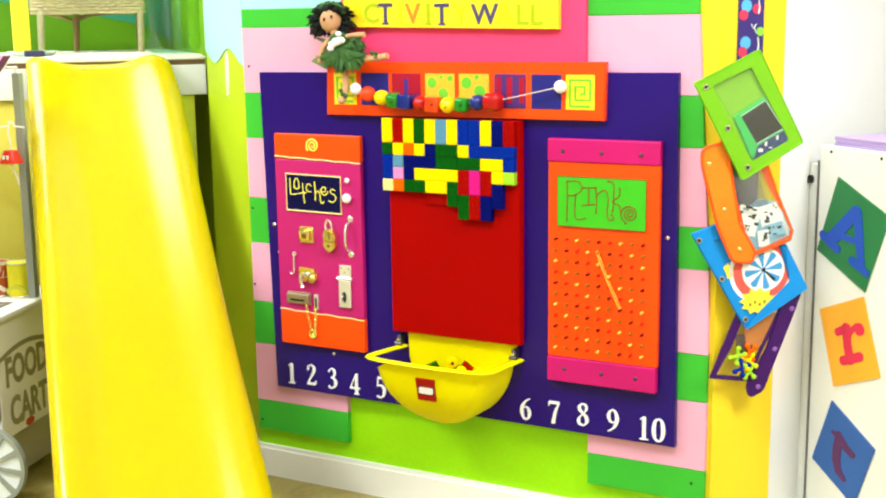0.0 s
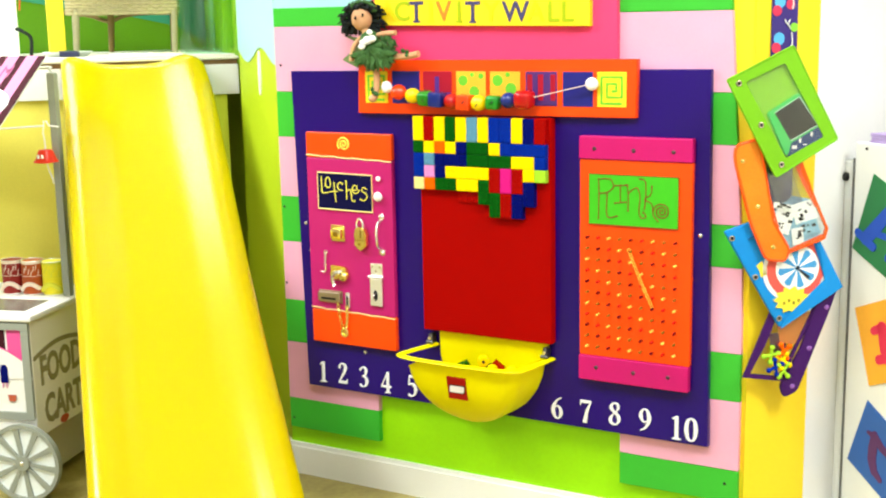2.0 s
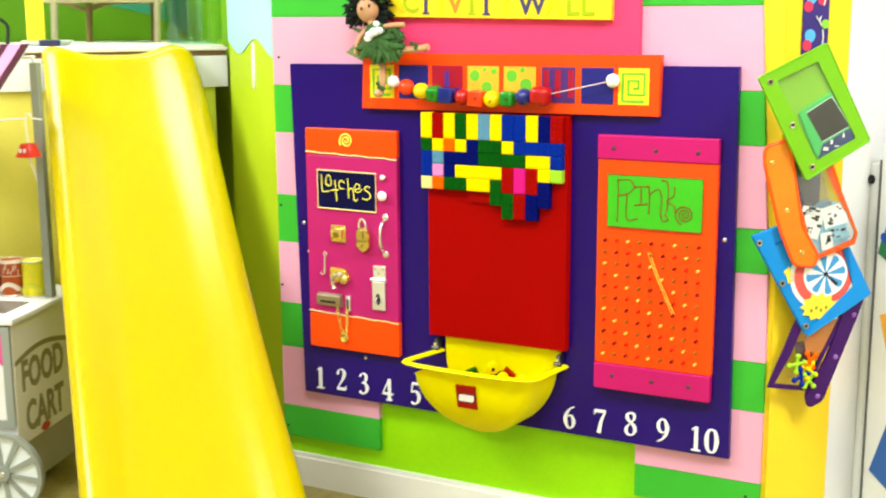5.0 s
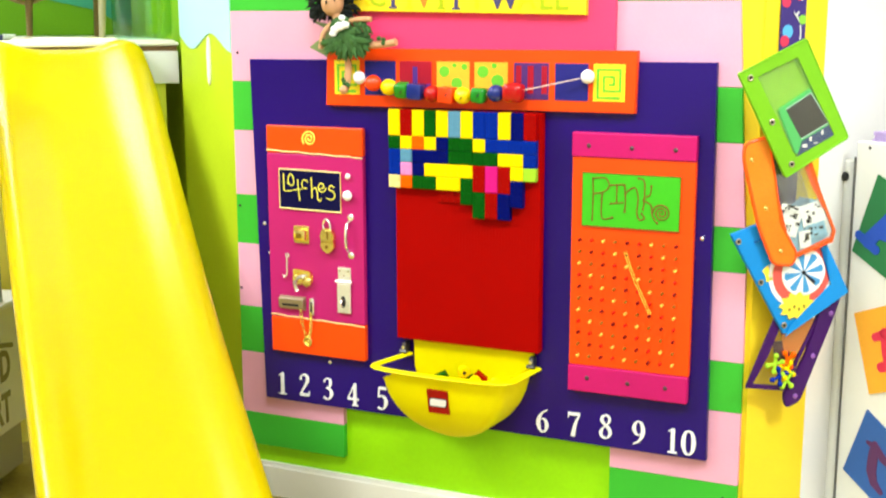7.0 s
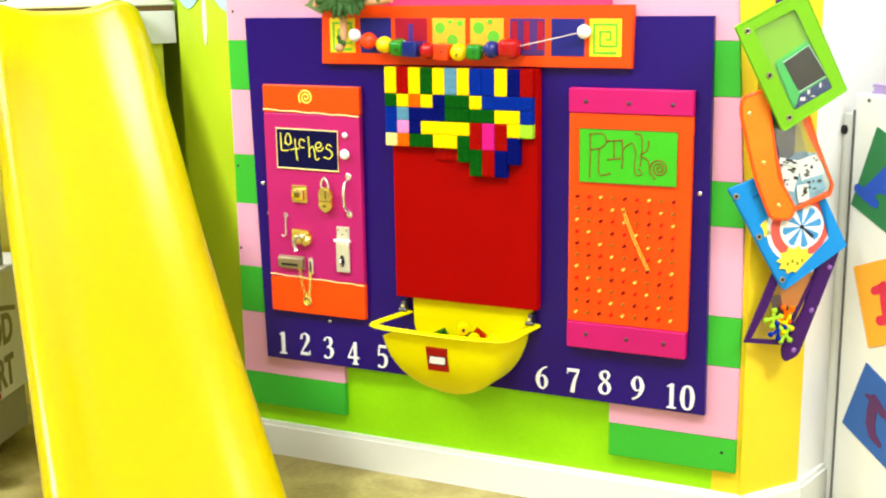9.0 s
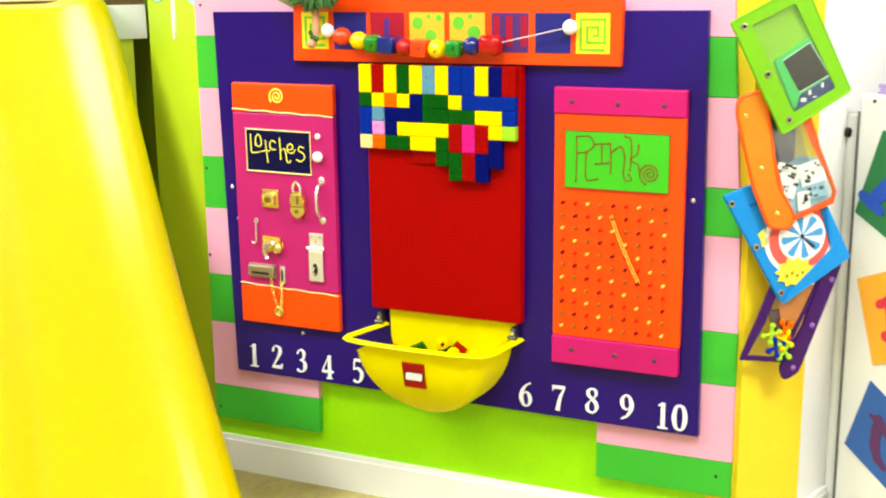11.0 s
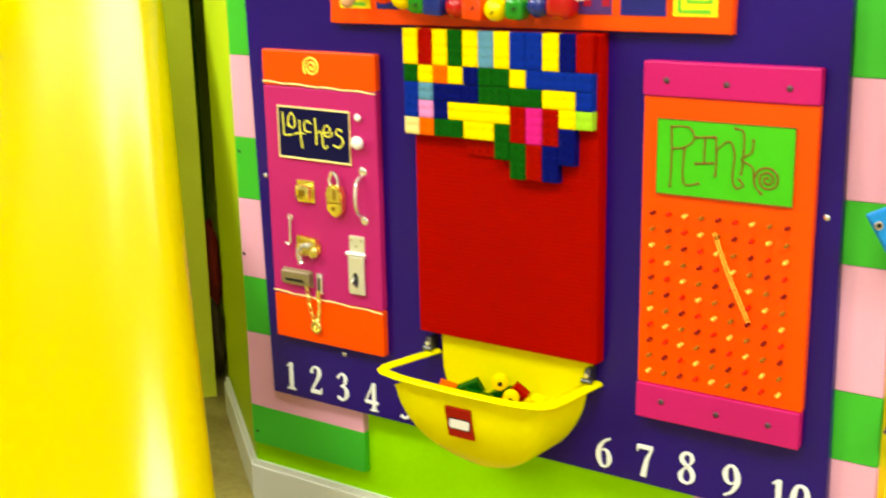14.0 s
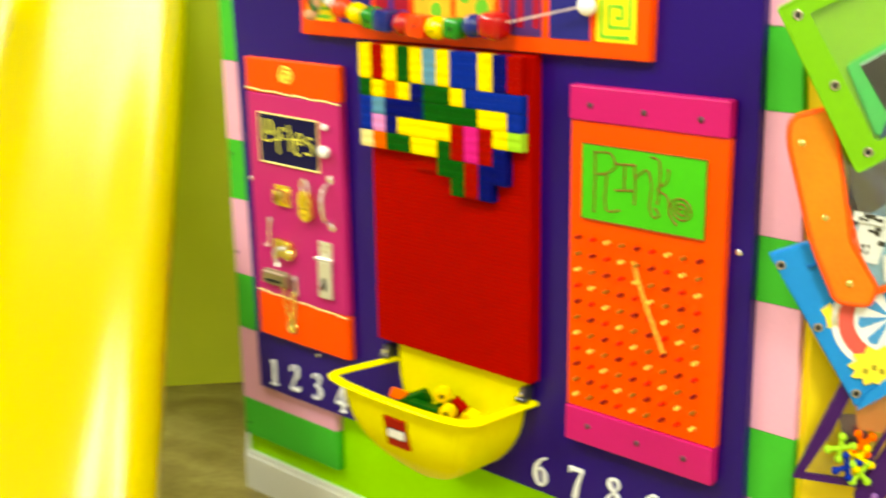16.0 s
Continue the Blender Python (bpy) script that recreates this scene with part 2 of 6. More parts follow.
def tube(pts, r, segs=8, bm=None, closed=False, flat=1.0):
    """A round cord along points."""
    p = [Vector(q) for q in pts]
    own = bm if bm is not None else bmesh.new()
    rings, up, n = [], None, len(p)
    for i in range(n):
        a, b = (p[(i - 1) % n], p[(i + 1) % n]) if closed else (p[max(i - 1, 0)], p[min(i + 1, n - 1)])
        d = (b - a).normalized() if (b - a).length > 1e-9 else Vector((0, 0, 1))
        if up is None:
            up = Vector((0, -1, 0)) if abs(d.y) < 0.9 else Vector((0, 0, 1))
        side = d.cross(up).normalized()
        up = side.cross(d).normalized()
        rr = r[i] if isinstance(r, (list, tuple)) else r
        rings.append([own.verts.new(p[i] + rr * (math.cos(k * math.tau / segs) * side + flat * math.sin(k * math.tau / segs) * up)) for k in range(segs)])
    for i in range(n if closed else n - 1):
        s, t = rings[i], rings[(i + 1) % n]
        for k in range(segs):
            own.faces.new((s[k], s[(k + 1) % segs], t[(k + 1) % segs], t[k]))
    if not closed:
        own.faces.new(rings[0][::-1])
        own.faces.new(rings[-1])
    return own


def prism(pts, y0, y1, bevel=0.0):
    """A flat piece from its outline in x and z, from depth y0 (front) to y1."""
    bm = bmesh.new()
    vs = [bm.verts.new((x, y0, z)) for x, z in pts]
    f = bm.faces.new(vs)
    ext = bmesh.ops.extrude_face_region(bm, geom=[f])
    bmesh.ops.translate(bm, verts=[v for v in ext["geom"] if isinstance(v, bmesh.types.BMVert)], vec=(0, y1 - y0, 0))
    if bevel:
        bmesh.ops.bevel(bm, geom=[e for e in bm.edges if abs(e.verts[0].co.y - y0) < 1e-6 and abs(e.verts[1].co.y - y0) < 1e-6], offset=bevel, segments=2, affect="EDGES")
    return bm


def ring(outer, inner, y0, y1):
    """A flat frame between two outlines with as many corners."""
    bm = bmesh.new()
    v = [[bm.verts.new((x, y, z)) for x, z in o] for o, y in ((outer, y0), (inner, y0), (outer, y1), (inner, y1))]
    n = len(outer)
    for i in range(n):
        j = (i + 1) % n
        bm.faces.new((v[0][i], v[0][j], v[1][j], v[1][i]))
        bm.faces.new((v[2][i], v[2][j], v[3][j], v[3][i]))
        bm.faces.new((v[0][i], v[0][j], v[2][j], v[2][i]))
        bm.faces.new((v[1][i], v[1][j], v[3][j], v[3][i]))
    return bm


def ribbon(pts, y0, y1, bm=None):
    """A letter stroke (x, z, width) with its own thickness, cut square at its ends."""
    own = bm if bm is not None else bmesh.new()
    p = [Vector(q) for q in pts]
    rows = []
    for i, q in enumerate(p):
        a, b = p[max(i - 1, 0)], p[min(i + 1, len(p) - 1)]
        d = Vector((b.x - a.x, b.y - a.y)).normalized()
        nx, nz = -d.y * q.z / 2, d.x * q.z / 2
        rows.append([own.verts.new(c) for c in ((q.x + nx, y0, q.y + nz), (q.x - nx, y0, q.y - nz), (q.x - nx, y1, q.y - nz), (q.x + nx, y1, q.y + nz))])
    for s, t in zip(rows, rows[1:]):
        for k in range(4):
            own.faces.new((s[k], s[(k + 1) % 4], t[(k + 1) % 4], t[k]))
    own.faces.new(rows[0])
    own.faces.new(rows[-1][::-1])
    return own


def disc_pts(cx, cz, r, n=24, sx=1.0):
    return [(cx + sx * r * math.cos(k * math.tau / n), cz + r * math.sin(k * math.tau / n)) for k in range(n)]


def rounded(q, r, n=6):
    """An outline with its corners rounded."""
    out = []
    for i in range(len(q)):
        a, b, c = Vector(q[i - 1]), Vector(q[i]), Vector(q[(i + 1) % len(q)])
        rr = r[i] if isinstance(r, (list, tuple)) else r
        p, s = b + (a - b).normalized() * rr, b + (c - b).normalized() * rr
        for k in range(n + 1):
            t = k / n
            out.append(tuple((1 - t) ** 2 * p + 2 * t * (1 - t) * b + t * t * s))
    return out


def torus(c, r, t, axis="Y", segs=18, sides=8, sx=1.0, sz=1.0):
    pts = []
    for k in range(segs):
        a = k * math.tau / segs
        q = {"Y": (sx * math.cos(a), 0, sz * math.sin(a)), "X": (0, sx * math.cos(a), sz * math.sin(a)), "Z": (sx * math.cos(a), sz * math.sin(a), 0)}[axis]
        pts.append(Vector(c) + r * Vector(q))
    return tube(pts, t, sides, closed=True)


def words(text, size, depth, offset=0.0, shear=0.0):
    """Built-in font lettering as a mesh in x and z, facing -y, centred."""
    cu = bpy.data.curves.new("lettering", "FONT")
    cu.body, cu.size, cu.extrude, cu.offset, cu.shear = text, size, depth / 2, offset, shear
    cu.align_x, cu.align_y, cu.resolution_u = "CENTER", "CENTER", 3
    ob = bpy.data.objects.new("lettering", cu)
    scene.collection.objects.link(ob)
    bpy.context.view_layer.update()
    me = bpy.data.meshes.new_from_object(ob.evaluated_get(bpy.context.evaluated_depsgraph_get()))
    bpy.data.objects.remove(ob)
    bm = bmesh.new()
    bm.from_mesh(me)
    bpy.data.meshes.remove(me)
    bm.transform(pose(0, 0, 0, 90, 0, 0))
    return bm


def frame_of(origin, along):
    """Axes of an upright face: x along it, y away from the room, z up."""
    d = Vector((along[0], along[1], 0)).normalized()
    m = Matrix.Identity(4)
    m.col[0][:3], m.col[1][:3], m.col[2][:3], m.col[3][:3] = d, (-d.y, d.x, 0), (0, 0, 1), (origin[0], origin[1], 0)
    return m


RIGHT = frame_of((1.305, 0.03), (0.63, 0.777))
WHITEM = RIGHT @ Matrix.Translation((0.181, 0, 0)) @ pose(0, 0, 0, 0, 0, 23)
CABM = RIGHT @ Matrix.Translation((0.011, 0.024, 0))
POUCH = frame_of((1.267, -0.032), (0.80, 0.60))
DECK = Matrix.Identity(4)
DECK.col[0][:3], DECK.col[1][:3], DECK.col[3][:3] = (0.749, -0.663, 0), (0.663, 0.749, 0), (-0.646, 0.332, 0)
LIMEV = 0.125
RET0 = 0.028
LIMED = Vector((0.497, -0.418, 0)).normalized()
LIMEM = frame_of((0, 0), LIMED[:2])
LIMEM.translation = Vector((-0.100, 0.038, 0)) - 0.588 * LIMED - LIMEV * Vector((-LIMED.y, LIMED.x, 0))

# ---- structure ----
solid("floor", box(-3.6, 4.6, -5.2, 3.2, -0.12, 0.0), FLOORMAT, "stained tan and olive concrete floor", "floor", kind="structure")
solid("ceiling", box(-3.6, 4.6, -5.2, 3.2, CEIL, CEIL + 0.1), WALLWHITE, "plain white ceiling", "ceiling", kind="structure")
for nm, dims in (("wall_south", (-3.6, 4.6, -5.3, -5.2)), ("wall_west", (-3.7, -3.6, -5.2, 3.2)), ("wall_east", (4.6, 4.7, -5.2, 3.2)), ("wall_north", (-3.6, 4.6, 3.2, 3.3))):
    solid(nm, box(*dims, 0, CEIL), ROOMCREAM, "plain cream painted room wall", "wall", kind="structure")
WALLY = 0.038
solid("wall_main", box(-0.100, 1.31, WALLY, 0.16, 0, CEIL), LIME, "lime green painted wall behind the activity boards", "wall", kind="structure")
solid("wall_main_band", box(-0.098, 1.234, WALLY - 0.003, WALLY, 1.262, CEIL), PALEBLUE, "pale blue painted upper part of the wall", "wall", kind="structure")
solid("wall_main_edge", box(1.235, 1.308, WALLY - 0.0035, WALLY, 0.099, CEIL), YELLOWWALL, "bright yellow painted edge of the wall", "wall", kind="structure")
solid("wall_return_lime", box(RET0, 0.588, LIMEV, LIMEV + 0.1, 0, CEIL), LIMERET, "yellow-lime painted wall running back behind the slide", "wall", m=LIMEM, kind="structure")


def drip_band():
    """Pale blue paint that ends in soft drips over the lime below."""
    bm = bmesh.new()
    n = 80
    lo, hi = [], []
    for i in range(n + 1):
        s = RET0 + (0.586 - RET0) * i / n
        w = 1.266 + 0.024 * math.cos((s - 0.384) * 14.9)
        lo.append(bm.verts.new((s, LIMEV - 0.003, w)))
        hi.append(bm.verts.new((s, LIMEV - 0.003, CEIL)))
    for i in range(n):
        bm.faces.new((lo[i], lo[i + 1], hi[i + 1], hi[i]))
    ex = bmesh.ops.extrude_face_region(bm, geom=bm.faces[:])
    bmesh.ops.translate(bm, verts=[v for v in ex["geom"] if isinstance(v, bmesh.types.BMVert)], vec=(0, 0.003, 0))
    return bm


solid("wall_return_band", drip_band(), PALEBLUE, "pale blue paint ending in wavy drips over lime green", "wall", m=LIMEM, kind="structure")
drip = prism(disc_pts(0.357, 1.212, 0.068, 20, 0.22), LIMEV - 0.005, LIMEV)
solid("paint_drip_trim", drip, WHITE, "white painted drip on the lime wall", "trim", m=LIMEM, kind="structure")
solid("wall_right_yellow", box(0.0, 0.181, 0.0, 0.1, 0, CEIL), YELLOWWALL, "bright yellow painted wall strip at the corner", "wall", m=RIGHT, kind="structure")
solid("wall_right_white", box(0.0, 2.4, 0.0, 0.1, 0, CEIL), WALLWHITE, "white painted wall beside the yellow strip", "wall", m=WHITEM, kind="structure")


def baseboard(x0, x1, y):
    bm = box(x0, x1, y - 0.014, y, 0, 0.086)
    return merge(bm, prism([(x0, 0.086), (x1, 0.086), (x1, 0.098), (x0, 0.098)], y - 0.009, y))


solid("baseboard_main", baseboard(-0.106, 1.315, WALLY), WHITE, "white painted wooden baseboard", "baseboard", kind="structure")
solid("baseboard_return", baseboard(RET0, 0.59, LIMEV), WHITE, "white painted wooden baseboard", "baseboard", m=LIMEM, kind="structure")
solid("baseboard_right", baseboard(0.005, 0.181, 0.0), WHITE, "white painted wooden baseboard", "baseboard", m=RIGHT, kind="structure")
solid("baseboard_white", baseboard(0.0, 0.150, 0.0), WHITE, "white painted wooden baseboard", "baseboard", m=WHITEM, kind="structure")
for tx, ty, power in TROFFERS:
    li = thing("ceiling_light", "assumed lit white fluorescent ceiling panel, out of view", "ceiling light", (tx, ty, CEIL - 0.03), "ceiling panels")
    part("frame", ring([(tx - 0.62, ty - 0.32), (tx + 0.62, ty - 0.32), (tx + 0.62, ty + 0.32), (tx - 0.62, ty + 0.32)], [(tx - 0.6, ty - 0.3), (tx + 0.6, ty - 0.3), (tx + 0.6, ty + 0.3), (tx - 0.6, ty + 0.3)], 0, 0.04), WHITE, li, m=Matrix(((1, 0, 0, 0), (0, 0, 1, 0), (0, 1, 0, CEIL - 0.04), (0, 0, 0, 1))))
    part("diffuser", box(tx - 0.6, tx + 0.6, ty - 0.3, ty + 0.3, CEIL - 0.03, CEIL - 0.002), LIT, li, "glowing white diffuser")

# ---- striped backing boards ----
striped = thing("striped_backing_board", "plywood backing board painted in green and pale pink stripes", "board", (0.6, 0.03, 0.14))
SY0, SY1 = 0.019, WALLY
LEFT_Z = [0.151, 0.244, 0.42, 0.55, 0.727, 0.862, 1.037, 1.168, 1.352, 1.405]
RIGHT_Z = [0.157, 0.242, 0.421, 0.543, 0.757, 0.862, 1.055, 1.180, 1.372, 1.50]


def right_end(z):
    """The boards lean in a little towards the top."""
    return 1.293 - 0.062 * max(0.0, z - 0.70)


for k in range(9):
    c, nm = (STRIPEGREEN, "green_board") if k % 2 == 0 else (STRIPEPINK, "pink_board")
    right = 0.233 if k < 2 else 0.30
    part(nm, box(-0.089, right, SY0, SY1, LEFT_Z[k], LEFT_Z[k + 1] - 0.0008, 0.0012), c, striped)
    left = 0.980 if k < 2 else 0.92
    za, zb = RIGHT_Z[k], RIGHT_Z[k + 1] - 0.0008
    part(nm, prism([(left, za), (right_end(za), za), (right_end(zb), zb), (left, zb)], SY0, SY1, 0.0012), c, striped)


def screws(parent, spots, y, r=0.0045, m=STEEL, name="screw"):
    for x, z in spots:
        bm = ball((x, y, z), r, (1, 0.5, 1), 10, 6)
        part(name, bm, m, parent, smooth=True)


screws(striped, [(-0.082, 0.60), (-0.07, 1.243), (-0.078, 0.83), (1.26, 0.205), (-0.075, 0.18)], SY0, 0.004, BLACK)

# ---- purple number panel ----
panel = thing("number_panel", "large purple painted plywood panel with a white number row", "panel", (0.61, 0.01, 0.30))
part("board", prism([(0.0, 0.30), (1.22, 0.30), (1.209, 1.235), (-0.021, 1.227)], 0.0, 0.0185, 0.0015), PURPLE, panel)
screws(panel, [(0.012, 0.79), (0.027, 0.71), (0.205, 0.424), (1.191, 0.835)], -0.001, 0.0055, CHROME)
DIGITS = {}
DIGITS["1"] = [[(0.30, 0.0, 0.15), (0.30, 0.98, 0.15)], [(0.31, 0.97, 0.07), (0.13, 0.86, 0.05)], [(0.12, 0.025, 0.05), (0.48, 0.025, 0.05)]]
DIGITS["2"] = [[(0.12, 0.72, 0.10), (0.16, 0.90, 0.07), (0.31, 0.97, 0.06), (0.45, 0.88, 0.12), (0.46, 0.70, 0.15), (0.34, 0.46, 0.10), (0.09, 0.06, 0.05)], [(0.08, 0.06, 0.12), (0.50, 0.06, 0.12)], [(0.52, 0.02, 0.05), (0.54, 0.22, 0.03)]]
DIGITS["3"] = [[(0.12, 0.80, 0.09), (0.20, 0.94, 0.06), (0.34, 0.96, 0.07), (0.44, 0.84, 0.13), (0.40, 0.62, 0.09), (0.24, 0.54, 0.05)], [(0.24, 0.54, 0.05), (0.42, 0.48, 0.09), (0.49, 0.30, 0.15), (0.41, 0.10, 0.10), (0.24, 0.03, 0.06), (0.09, 0.12, 0.09)]]
DIGITS["4"] = [[(0.38, 0.0, 0.14), (0.38, 0.99, 0.14)], [(0.36, 0.97, 0.05), (0.05, 0.33, 0.05)], [(0.03, 0.30, 0.09), (0.56, 0.30, 0.09)], [(0.24, 0.02, 0.04), (0.52, 0.02, 0.04)]]
DIGITS["5"] = [[(0.14, 0.96, 0.11), (0.48, 0.96, 0.11)], [(0.15, 0.95, 0.05), (0.12, 0.55, 0.05)], [(0.12, 0.55, 0.05), (0.28, 0.62, 0.07), (0.44, 0.52, 0.12), (0.48, 0.32, 0.15), (0.40, 0.11, 0.10), (0.24, 0.03, 0.06), (0.09, 0.10, 0.09)]]
DIGITS["6"] = [[(0.50, 0.96, 0.05), (0.30, 0.84, 0.08), (0.15, 0.60, 0.14), (0.12, 0.34, 0.16), (0.20, 0.10, 0.10), (0.31, 0.03, 0.06), (0.43, 0.11, 0.10), (0.48, 0.30, 0.15), (0.42, 0.51, 0.10), (0.31, 0.58, 0.05), (0.18, 0.50, 0.05)]]
DIGITS["7"] = [[(0.06, 0.92, 0.12), (0.54, 0.92, 0.12)], [(0.08, 0.98, 0.05), (0.06, 0.76, 0.03)], [(0.52, 0.90, 0.06), (0.36, 0.52, 0.12), (0.26, 0.0, 0.17)]]
DIGITS["8"] = [[(0.30, 0.97, 0.06), (0.16, 0.88, 0.11), (0.15, 0.72, 0.13), (0.28, 0.57, 0.10), (0.44, 0.42, 0.13), (0.48, 0.22, 0.13), (0.38, 0.06, 0.07), (0.28, 0.03, 0.06), (0.14, 0.10, 0.11), (0.11, 0.27, 0.13), (0.20, 0.44, 0.07), (0.36, 0.60, 0.05), (0.45, 0.76, 0.11), (0.42, 0.91, 0.09), (0.30, 0.97, 0.06)]]
DIGITS["0"] = [[(0.30, 0.97, 0.06), (0.16, 0.86, 0.12), (0.10, 0.50, 0.17), (0.16, 0.14, 0.12), (0.30, 0.03, 0.06), (0.44, 0.14, 0.12), (0.50, 0.50, 0.17), (0.44, 0.86, 0.12), (0.30, 0.97, 0.06)]]
DIGITS["9"] = [[(0.6 - x, 1 - z, w) for x, z, w in s] for s in DIGITS["6"]]


def numeral(ch, x, z, h):
    bm = bmesh.new()
    for k, s in enumerate(DIGITS[ch]):
        pts = smooth_path([(x + (a - 0.3) * h, z + b * h, w * h) for a, b, w in s], 5)
        ribbon(pts, -0.0035 - 0.0004 * k, 0.0, bm)
    return bm


for ch, x, z in (("1", 0.055, 0.316), ("2", 0.124, 0.320), ("3", 0.197, 0.318), ("4", 0.275, 0.312), ("5", 0.362, 0.312), ("6", 0.811, 0.314), ("7", 0.893, 0.316), ("8", 0.974, 0.321), ("9", 1.056, 0.316)):
    part("numeral", numeral(ch, x, z, 0.062), DIGITWHITE, panel, f"white painted wooden number {ch}")
ten = numeral("1", 1.140, 0.309, 0.062)
part("numeral", merge(ten, numeral("0", 1.178, 0.309, 0.062)), DIGITWHITE, panel, "white painted wooden number 10")

# ---- latch board ----
LY = -0.019
latch = thing("latch_board", "pink and orange painted board fitted with brass and steel latches", "activity board", (0.178, LY, 0.445))
part("top_block", box(0.036, 0.322, LY, 0.0, 0.985, 1.057, 0.003), ORANGE, latch, "orange painted end of the board")
part("middle_block", box(0.036, 0.322, LY, 0.0, 0.542, 0.984, 0.003), LATCHPINK, latch, "deep pink painted middle of the board")
part("bottom_block", box(0.036, 0.322, LY, 0.0, 0.444, 0.541, 0.003), ORANGE, latch, "orange painted end of the board")


def wavy(x0, x1, za, zb, n=22):
    return [(x0 + (x1 - x0) * i / n, LY - 0.0005, za + (zb - za) * i / n + 0.0010 * math.sin(i * 1.1) + 0.0006 * math.sin(i * 2.7)) for i in range(n + 1)]


part("painted_line", tube(wavy(0.036, 0.322, 0.992, 0.982), 0.0017), PUFF_PALE, latch, "thin yellow painted line", smooth=True)
part("painted_line", tube(wavy(0.036, 0.322, 0.547, 0.538), 0.0017), PUFF_PALE, latch, "thin yellow painted line", smooth=True)


def spiral(cx, cz, r, turns, y, n=70, start=0.0, r0=0.1):
    return [(cx + r * (r0 + (1 - r0) * i / n) * math.cos(start + turns * math.tau * i / n), y, cz + r * (r0 + (1 - r0) * i / n) * math.sin(start + turns * math.tau * i / n)) for i in range(n + 1)]


part("painted_swirl", tube(spiral(0.167, 1.026, 0.021, 2.2, LY - 0.001, start=2.6), 0.0024), PUFF_YELLOW, latch, "yellow painted swirl", smooth=True)
sign = part("name_plate", box(0.075, 0.258, LY - 0.003, LY, 0.840, 0.942, 0.001), NAVY, latch, "dark navy name plate with a yellow border")
part("border", tube([(0.075, LY - 0.003, 0.840), (0.2585, LY - 0.003, 0.838), (0.2585, LY - 0.003, 0.942), (0.075, LY - 0.003, 0.944)], 0.0022, closed=True), PUFF_PALE, sign, smooth=True)
LAT = [
    [(0.055, 0.93), (0.06, 0.62), (0.07, 0.44), (0.19, 0.45)],
    [(0.13, 0.62), (0.14, 0.82), (0.18, 0.92), (0.22, 0.84), (0.23, 0.66), (0.18, 0.60), (0.14, 0.68)],
    [(0.30, 0.78), (0.31, 0.50), (0.33, 0.18)],
    [(0.22, 0.47), (0.30, 0.50), (0.37, 0.50)],
    [(0.47, 0.72), (0.41, 0.78), (0.37, 0.68), (0.39, 0.56), (0.46, 0.54)],
]
LAT += [
    [(0.53, 0.86), (0.54, 0.55), (0.54, 0.28)],
    [(0.54, 0.50), (0.60, 0.58), (0.63, 0.44), (0.64, 0.26), (0.68, 0.22), (0.70, 0.28)],
    [(0.67, 0.56), (0.73, 0.58), (0.74, 0.67), (0.69, 0.71), (0.65, 0.60), (0.68, 0.48), (0.75, 0.49), (0.78, 0.58)],
    [(0.92, 0.62), (0.86, 0.66), (0.83, 0.56), (0.90, 0.49), (0.93, 0.38), (0.87, 0.27), (0.79, 0.31)],
]
for s in LAT:
    pts = smooth_path([(0.079 + 0.176 * a, LY - 0.0045, 0.845 + 0.094 * b) for a, b in s], 6)
    part("painted_letter_stroke", tube(pts, 0.0016), PUFF_YELLOW, sign, smooth=True)


def knob(x, z, r, y=LY):
    bm = rod((x, y, z), (x, y - r * 0.6, z), r * 0.5)
    return merge(bm, ball((x, y - r * 0.9, z), r, (1, 0.75, 1), 20, 12))


part("knob", knob(0.282, 0.934, 0.0075), KNOBWHITE, latch, "small white round knob", smooth=True)
part("knob", knob(0.283, 0.885, 0.0135), KNOBWHITE, latch, "white round knob", smooth=True)

DARKBRASS = mat("dark_brass", (0.35, 0.22, 0.05), 0.35, metal=1.0)
cup = part("latch_plate", box(0.115, 0.161, LY - 0.003, LY, 0.748, 0.795, 0.0015), BRASS, latch, "square brass catch")
part("catch", box(0.120, 0.156, LY - 0.016, LY - 0.003, 0.756, 0.786, 0.004), BRASS, cup, smooth=True)
part("slot", box(0.130, 0.146, LY - 0.0175, LY - 0.0162, 0.764, 0.777, 0.0), DARKBRASS, cup)
pad = part("padlock", prism([(0.203, 0.7461), (0.212, 0.7355), (0.223, 0.7297), (0.234, 0.7355), (0.243, 0.7461), (0.241, 0.7642), (0.244, 0.7740), (0.237, 0.7904), (0.228, 0.7962), (0.214, 0.7962), (0.206, 0.7888), (0.202, 0.7740), (0.205, 0.7642)], LY - 0.020, LY - 0.004, 0.003), BRASS, latch, "lobed brass padlock")
part("shackle", tube(smooth_path([(0.212, LY - 0.012, 0.7937), (0.210, LY - 0.012, 0.8060), (0.219, LY - 0.012, 0.8199), (0.229, LY - 0.012, 0.8101), (0.232, LY - 0.012, 0.7937)], 5), 0.0032), CHROME, pad, "steel shackle", smooth=True)
part("keyhole", prism(disc_pts(0.223, 0.7478, 0.004, 12), LY - 0.0215, LY - 0.02), DARKBRASS, pad)
part("face_plate", box(0.219, 0.239, LY - 0.0225, LY - 0.020, 0.7634, 0.7912, 0.001), BRASS, pad)
part("face_slot", box(0.226, 0.230, LY - 0.0235, LY - 0.0224, 0.7666, 0.7880), DARKBRASS, pad)
part("face_seam", box(0.205, 0.242, LY - 0.0208, LY - 0.0199, 0.7588, 0.7609), DARKBRASS, pad)
